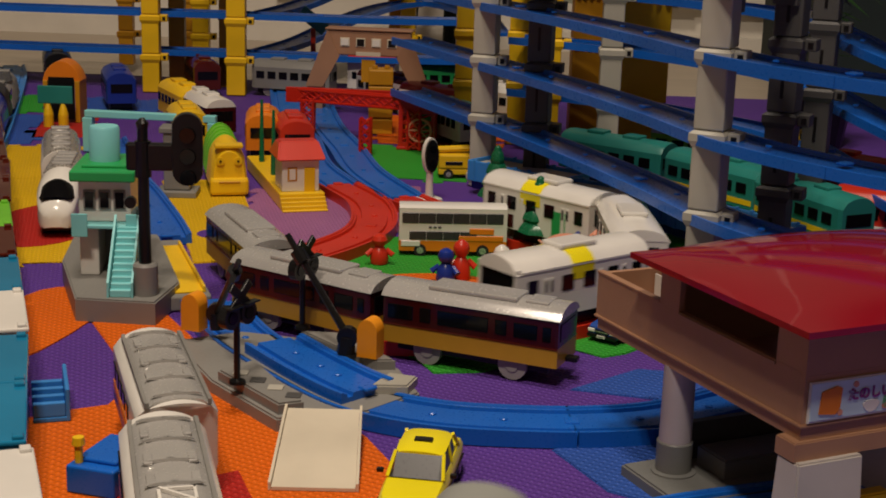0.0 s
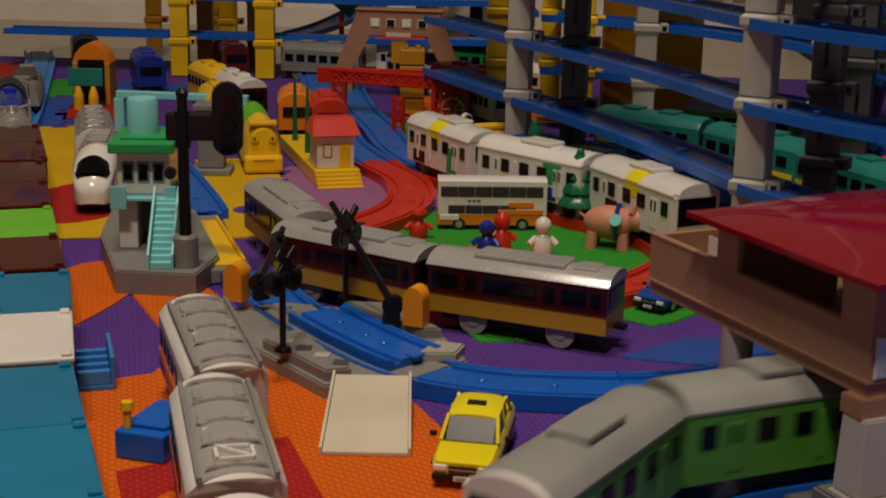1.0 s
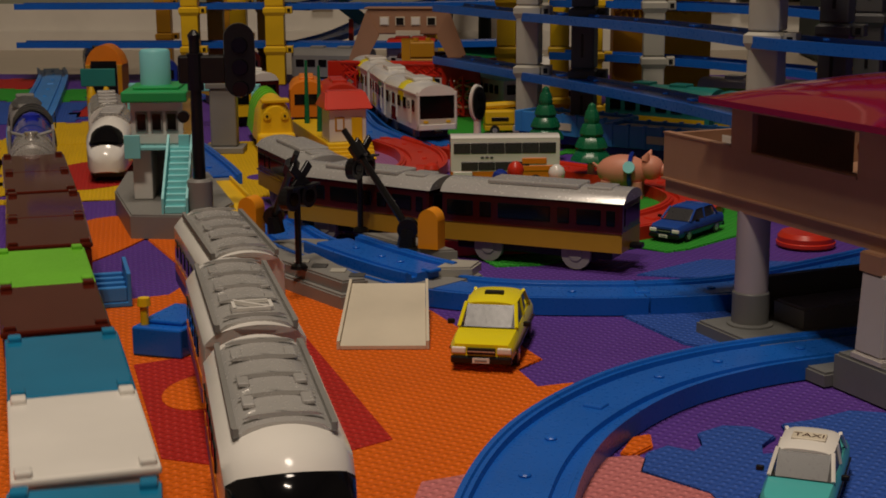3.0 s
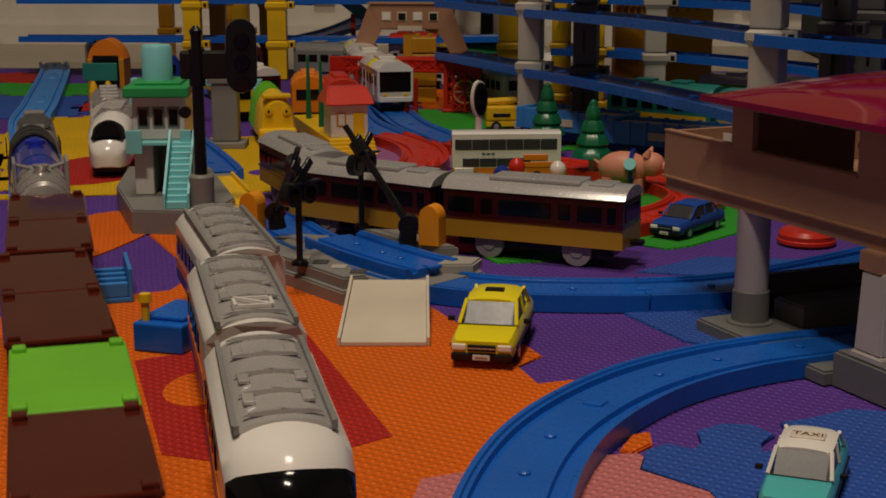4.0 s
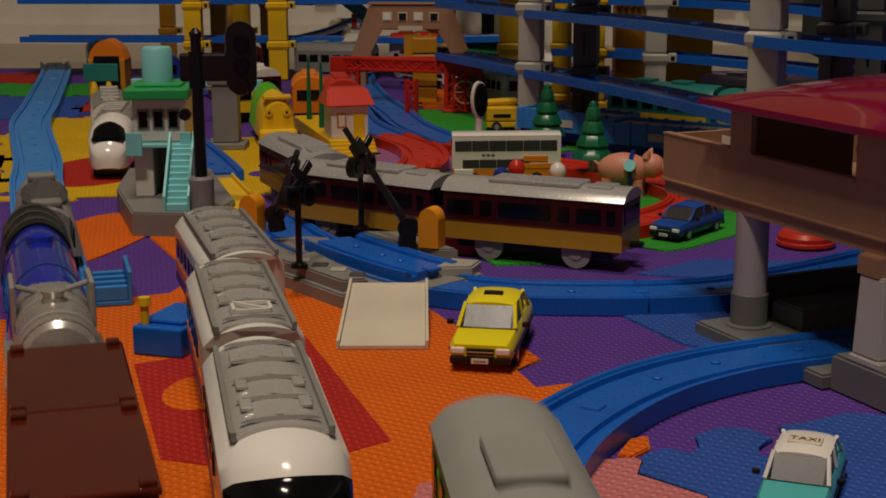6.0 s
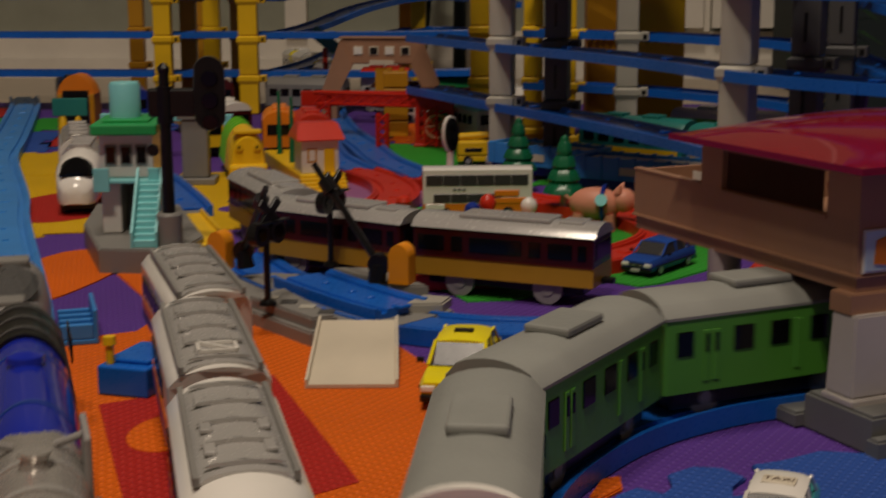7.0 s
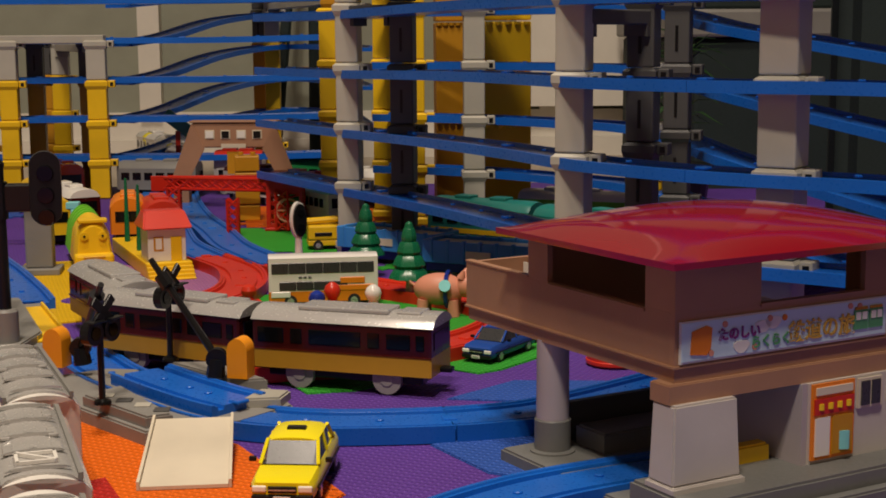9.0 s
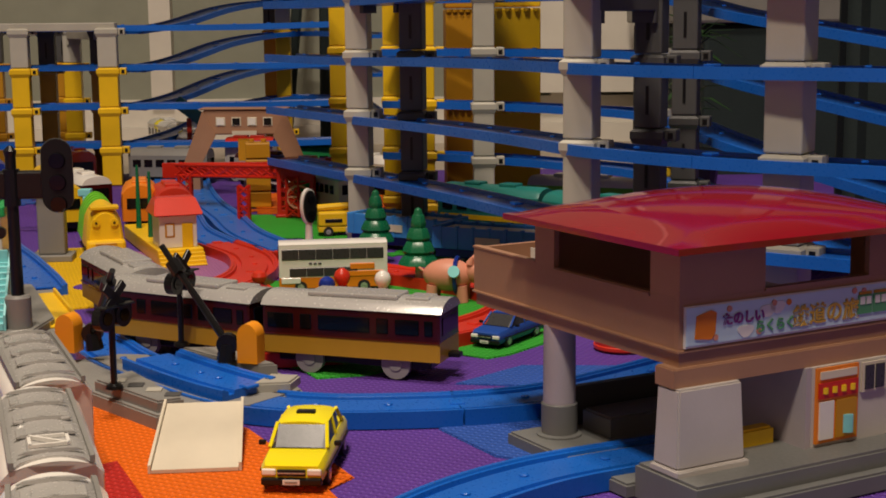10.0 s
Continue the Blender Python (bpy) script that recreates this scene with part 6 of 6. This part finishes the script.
parked("train_car", pose(-0.120, 1.960, 0, 0, 0, -5), WHITE, RED, "white toy building car with a red roof", 0.03, h=0.055)
parked("train_car", pose(-0.020, 1.960, 0, 0, 0, 5), GREEN, GREEN, "dark green toy engine", 0.05)


def open_wagon(m, label):
    ob = thing("open_wagon", m, label, "toy train", "blue open wagons")
    l, w = 0.052, 0.036
    for s in (-1, 1):
        part("side_board", boxed(-l, l, s * w / 2 - 0.0012, s * w / 2 + 0.0012, 0.012, 0.030, 0.0006), SKY, ob)
        for k in range(7):
            x = -l + 0.008 + (2 * l - 0.016) * k / 6
            part("stake", boxed(x - 0.0014, x + 0.0014, s * w / 2 - 0.0020, s * w / 2 + 0.0020, 0.012, 0.031, 0.0004, seg=1), SKY, ob)
        part("end_board", boxed(s * l - 0.0012, s * l + 0.0012, -w / 2, w / 2, 0.012, 0.030, 0.0006), SKY, ob)
        part("label_plate", boxed(-0.012, 0.010, s * w / 2 - 0.0024, s * w / 2 + 0.0024, 0.017, 0.023), CREAM, ob)
    part("load", boxed(-l + 0.002, l - 0.002, -w / 2 + 0.002, w / 2 - 0.002, 0.013, 0.0275, 0.002), PIER, ob, "grey load")
    part("underframe", boxed(-l, l, -0.014, 0.014, 0.004, 0.0118, 0.001), NAVY, ob)
    wheels(ob, (-0.030, 0.030), 0.026, 0.006)


open_wagon(pose(0.150, 1.300, 0, 0, 0, -30), "blue toy open wagon with a grey load")
open_wagon(pose(0.075, 1.385, 0, 0, 0, -38), "blue toy open wagon with a grey load")
open_wagon(pose(0.232, 1.228, 0, 0, 0, -50), "blue toy open wagon with a grey load")


def fence(m, label, side):
    """A blue trackside stand: an upright panel with three slats to one side."""
    ob = thing("trackside_stand", m, label, "toy fence", "blue trackside stands")
    part("panel", boxed(-0.0011, 0.0011, -0.020, 0.020, 0.0003, 0.0175, 0.0006), SKY, ob)
    part("base", boxed(min(side * 0.017, 0), max(side * 0.017, 0), -0.020, 0.020, 0.0003, 0.0030, 0.0006), SKY, ob)
    for k in range(4):
        y = -0.0185 + 0.0110 * k
        part("slat", boxed(min(side * 0.017, side * 0.0012), max(side * 0.017, side * 0.0012), y - 0.0012, y + 0.0022, 0.0031, 0.0105, 0.0006), SKY, ob)


fence(pose(-0.1600, 0.8400, 0, 0, 0, 20), "light blue plastic slatted stand beside the freight rails", -1)
fence(pose(-0.2420, 0.8250, 0, 0, 0, 20), "light blue plastic slatted stand beside the freight rails", 1)
ob = thing("rail_stop", pose(-0.112, 0.752, 0, 0, 0, -14), "blue plastic track switch box with a yellow pin", "toy switch")
part("switch_box", boxed(-0.012, 0.012, -0.018, 0.022, 0.0003, 0.0135, 0.001), BLUE, ob)
part("switch_lid", boxed(-0.010, 0.010, -0.012, 0.018, 0.0135, 0.0155, 0.0008), BLUE, ob)
part("pin", lathe([(0.0018, 0.0135), (0.0018, 0.021), (0.0030, 0.022), (0.0026, 0.0255)], 10, (-0.008, -0.013, 0)), YELLOW, ob, "small yellow pin")
ob = thing("platform_tray", pose(-0.158, 1.075, 0, 0, 0, -69), "yellow plastic platform tray in a grey frame", "toy platform")
part("frame", boxed(-0.085, 0.062, -0.013, 0.013, 0.0003, 0.0095, 0.001), GREY, ob, "grey frame")
part("tray", boxed(-0.064, 0.055, -0.009, 0.009, 0.0095, 0.0110, 0.0005), YELLOW, ob)
for s in (-1, 1):
    part("tray_lip", boxed(-0.064, 0.055, s * 0.0095 - 0.0010, s * 0.0095 + 0.0010, 0.0095, 0.0140, 0.0004, seg=1), YELLOW, ob)
ob = thing("small_pier", pose(-0.222, 1.345, 0, 0, 0, 5), "grey plastic pier on a wide foot beside the cabin", "toy pier")
part("pier_foot", boxed(-0.017, 0.017, -0.014, 0.014, 0.0003, 0.0060, 0.001), GREY, ob)
part("pier_post", boxed(-0.011, 0.011, -0.009, 0.009, 0.0060, 0.055, 0.0015), GREY, ob)
part("pier_cap", boxed(-0.014, 0.014, -0.011, 0.011, 0.055, 0.060, 0.001), GREY, ob)
ob = thing("toy_disc", pose(0.2035, 0.985, 0), "red plastic disc lying on the purple mat", "toy part")
part("disc_body", lathe([(0.0165, 0.0003), (0.0165, 0.006), (0.0145, 0.0085)], 26), RED, ob, smooth=True)
part("disc_rim", lathe([(0.0172, 0.0012), (0.0172, 0.0030), (0.0166, 0.0034)], 26), RED, ob)


def arch_shed():
    ob = thing("engine_shed", pose(-0.428, 1.69, 0, 0, 0, 3) @ Matrix.Diagonal((0.66, 0.8, 0.95, 1)), "orange toy engine shed with a green gate", "toy building")
    for s in (-1, 1):
        part("shed_post", boxed(s * 0.026 - 0.004, s * 0.026 + 0.004, -0.02, 0.02, 0.0003, 0.048, 0.001), OCHRE, ob)
    part("shed_arch", loft(arch(0.062, 0.048, 0.022, 14, 0.6), straight(-0.018, 0.018)), ORANGE, ob, smooth=True).matrix_basis = pose(0, 0, 0, 0, 0, 90)
    # Black sheet across the mouth stands for the shade inside the shed.
    part("shed_dark", boxed(-0.021, 0.021, -0.0185, -0.017, 0.004, 0.052), BLACK, ob)
    part("gate", boxed(-0.028, 0.028, -0.052, -0.049, 0.026, 0.046, 0.001), TEALPAINT, ob, "green gate")
    for s in (-1, 1):
        part("gate_foot", lathe([(0.008, 0.0003), (0.008, 0.014), (0.006, 0.020), (0.003, 0.026)], 12, (s * 0.012, -0.05, 0)), YELLOW, ob)


arch_shed()
for x, y, mt, lab in ((-0.52, 1.95, BLACK, "black toy engine at the back of the mats"), (-0.33, 1.93, BROWN, "dark brown toy engine at the back of the mats"), (-0.40, 1.80, NAVY, "navy toy engine at the back of the mats")):
    parked("train_car", pose(x, y, 0, 0, 0, -70), mt, mt, lab, 0.045)


def aqua_bridge():
    ob = thing("aqua_gantry", pose(-0.300, 1.52, 0, 0, 0, -3), "aqua plastic signal gantry across the rails", "toy gantry")
    part("gantry_beam", boxed(-0.055, 0.075, -0.004, 0.004, 0.034, 0.041, 0.001), TEAL, ob)
    for x in (-0.052, 0.072):
        part("gantry_post", boxed(x - 0.005, x + 0.005, -0.005, 0.005, 0.0003, 0.034, 0.001), TEAL, ob)


aqua_bridge()
ob = thing("crane_sign", pose(-0.205, 2.02, 0), "dark green tilted toy crane arm by the wall", "toy crane")
part("arm", boxed(-0.02, 0.02, -0.003, 0.003, -0.008, 0.008, 0.001), TEALPAINT, ob).matrix_basis = pose(0, 0, 0.085, 0, 38, 0)
part("mast", boxed(-0.003, 0.003, -0.003, 0.003, 0.0003, 0.075, 0.0005), RED, ob)

ob = thing("folding_stand", pose(-0.075, 2.48, -0.0105), "dark green folding stand leaning at the wall panels", "stand")
part("leg", tubed((-0.045, 0, 0.0003), (-0.005, 0.05, 0.42), 0.010, 0.008, 10), CURTAIN, ob)
part("leg", tubed((0.022, 0, 0.0003), (0.022, 0.05, 0.42), 0.011, 0.009, 10), CURTAIN, ob)
part("cross_bar", tubed((-0.030, 0.018, 0.15), (0.022, 0.018, 0.15), 0.006, n=10), OCHRE, ob)

# ---- dark corner beside the layout: cabinet, dark cloth, house plant ----
ob = thing("cabinet", pose(0.75, 1.98, -0.0105), "dark green cloth-covered cabinet with a speckled top board", "cabinet")
part("cloth", boxed(-0.30, 0.60, -0.02, 0.55, 0.0003, 0.200, 0.006), CURTAIN, ob)
part("top_board", boxed(-0.31, 0.62, -0.03, 0.56, 0.2002, 0.235, 0.004), GREY, ob, "speckled grey top board")
part("indicator", tubed((-0.235, -0.031, 0.214), (-0.235, -0.034, 0.214), 0.0018, n=10), RED, ob, "tiny red indicator")
part("upper_body", boxed(-0.30, 0.60, 0.0, 0.55, 0.2352, 0.60, 0.004), CURTAIN, ob)
ob = thing("curtain", pose(0.55, 1.42, -0.0105), "dark green hanging cloth behind the raised line", "cloth")
bm = bmesh.new()
cols = []
for k in range(60):
    x = -0.09 + 0.62 * k / 59
    y = 0.010 * math.sin(k * 0.9) + 0.006 * math.sin(k * 2.3) + 0.16 * k / 59
    cols.append([bm.verts.new((x, y + d, z)) for d, z in ((0, 0.0006), (0, 0.30), (0.004, 0.30), (0.004, 0.0006))])
for a, b in zip(cols, cols[1:]):
    for k in range(4):
        bm.faces.new((a[k], a[(k + 1) % 4], b[(k + 1) % 4], b[k]))
bm.faces.new(cols[0])
bm.faces.new(cols[-1])
part("hanging_cloth", bm, CURTAIN, ob, smooth=True)


def plant(x, y):
    ob = thing("house_plant", pose(x, y, -0.0105), "dark leafy house plant in a dark pot", "plant")
    part("pot", lathe([(0.028, 0.0003), (0.036, 0.06), (0.038, 0.064), (0.033, 0.064)], 20), BLACK, ob)
    part("stem", tubed((0, 0, 0.06), (0, 0, 0.17), 0.003, 0.002, 8), LEAF, ob)
    rng = random.Random(4)
    for k in range(70):
        a, e = rng.uniform(0, 6.28), rng.uniform(-0.4, 1.0)
        z = rng.uniform(0.09, 0.19)
        l = rng.uniform(0.03, 0.06)
        d = Vector((math.cos(a) * math.cos(e), math.sin(a) * math.cos(e), math.sin(e)))
        p = Vector((0, 0, z))
        side = d.cross(Vector((0, 0, 1))).normalized() * 0.0035
        bm = bmesh.new()
        m1 = p + d * l * 0.5 + Vector((0, 0, 0.004))
        vs = [bm.verts.new(v) for v in (p, m1 + side, p + d * l - Vector((0, 0, 0.006)), m1 - side)]
        ws = [bm.verts.new(v.co + Vector((0, 0, 0.0006))) for v in vs]
        bm.faces.new(vs)
        bm.faces.new(ws)
        for q in range(4):
            bm.faces.new((vs[q], vs[(q + 1) % 4], ws[(q + 1) % 4], ws[q]))
        part("leaf", bm, LEAF, ob)


plant(0.385, 1.72)
slab("wall_panel", 0.28, 0.345, 2.585, 2.599, 0.075, 0.5, PAINT, "white board leaning at the wall", "wall")
slab("wall_panel", 0.36, 0.58, 2.585, 2.599, 0.075, 0.5, PAINT, "white board leaning at the wall", "wall")


# ---- what moves ----
def along(points, closed=False):
    pts = list(points) + ([points[0]] if closed else [])
    path = spline(pts, 0.006)
    run = [0.0]
    for a, b in zip(path, path[1:]):
        run.append(run[-1] + (b - a).length)
    return path, run


def spot(path, run, s):
    s = min(max(s, 0.0), run[-1])
    k = int(np.searchsorted(run, s))
    k = min(max(k, 1), len(path) - 1)
    f = (s - run[k - 1]) / max(1e-9, run[k] - run[k - 1])
    return path[k - 1].lerp(path[k], f)


def ride(path, run, s, half, z=0.0):
    """Pose of a car whose two bogies sit on the line."""
    a, b = spot(path, run, s - half), spot(path, run, s + half)
    d, m = b - a, (a + b) / 2
    return pose(m.x, m.y, z, 0, 0, math.degrees(math.atan2(d.y, d.x)))


def motions():
    # green train: rounds the loop once in 6.41 s
    path, run = along(LOOP, True)
    lap, total = 6.41, run[-1]
    # arc length at which the tail stands at 7.43 s
    tail = min(range(len(path)), key=lambda k: (path[k] - Vector((0.056, 0.612, 0))).length)
    slow, quick = 0.30, 0.345
    for k, c in enumerate(green_cars):
        rows, t = [], 0.0
        while t <= 10.001:
            # steady pace in sight, the hidden part of the lap takes up the rest
            ph = (t - 7.43) % lap
            seen = 3.2
            far = total - (slow + quick) * seen / 2
            u = ph if ph < seen / 2 else (ph - lap if ph > lap - seen / 2 else None)
            if u is not None:
                s = run[tail] + (quick if u > 0 else slow) * u
            else:
                s = run[tail] + quick * seen / 2 + far * (ph - seen / 2) / (lap - seen)
            s += 0.0575 + 0.115 * k
            a, b = spot(path, run, (s - 0.030) % total), spot(path, run, (s + 0.030) % total)
            d, m = b - a, (a + b) / 2
            rows.append((t, pose(m.x, m.y, 0.0, 0, 0, math.degrees(math.atan2(d.y, d.x)))))
            t = round(t + 0.1, 3)
        walk(c, rows)
    # patched white train: heads away along the red and blue line
    path, run = along(WHITELINE[1:] + [(-0.24, 2.2), (-0.30, 2.35)])
    for k, c in enumerate(white_cars):
        rows = []
        for i in range(51):
            t = i * 0.2
            s = 0.02 + 0.172 * t + float(np.interp(t, (0, 2.1, 3.8, 5.6, 10), (0.006, -0.018, -0.012, 0.05, 0.06))) + 0.0565 + 0.113 * k
            rows.append((t, ride(path, run, min(s, run[-1] - 0.05 - 0.113 * (2 - k)), 0.03)))
        walk(c, rows)
    # how far the container train runs ahead of an even 0.182 m/s
    PACE_T = (0, 0.5, 1.0, 1.5, 2.0, 2.5, 4.0, 4.5, 5.0, 5.6, 7.0, 10.0)
    PACE_S = (0.225, 0.185, 0.140, 0.088, 0.058, 0.053, 0.044, 0.026, 0.012, 0.0, -0.050, -0.155)
    # container train, pushed towards and under the camera by its engine
    path, run = along(FREIGHT)
    zero = min(range(len(path)), key=lambda k: (path[k] - Vector((-0.216, 0.876, 0))).length)
    for k, c in enumerate([coal_tender, engine] + wagons):
        rows = []
        for i in range(51):
            t = i * 0.2
            nose = run[zero] + 0.182 * (t - 4.5) + float(np.interp(t, PACE_T, PACE_S))
            s = nose + (-0.306, -0.058)[k] if k < 2 else nose + 0.083 + 0.156 * (k - 2)
            rows.append((t, ride(path, run, max(s, 0.05 + 0.01 * k), 0.03)))
        walk(c, rows)


motions()
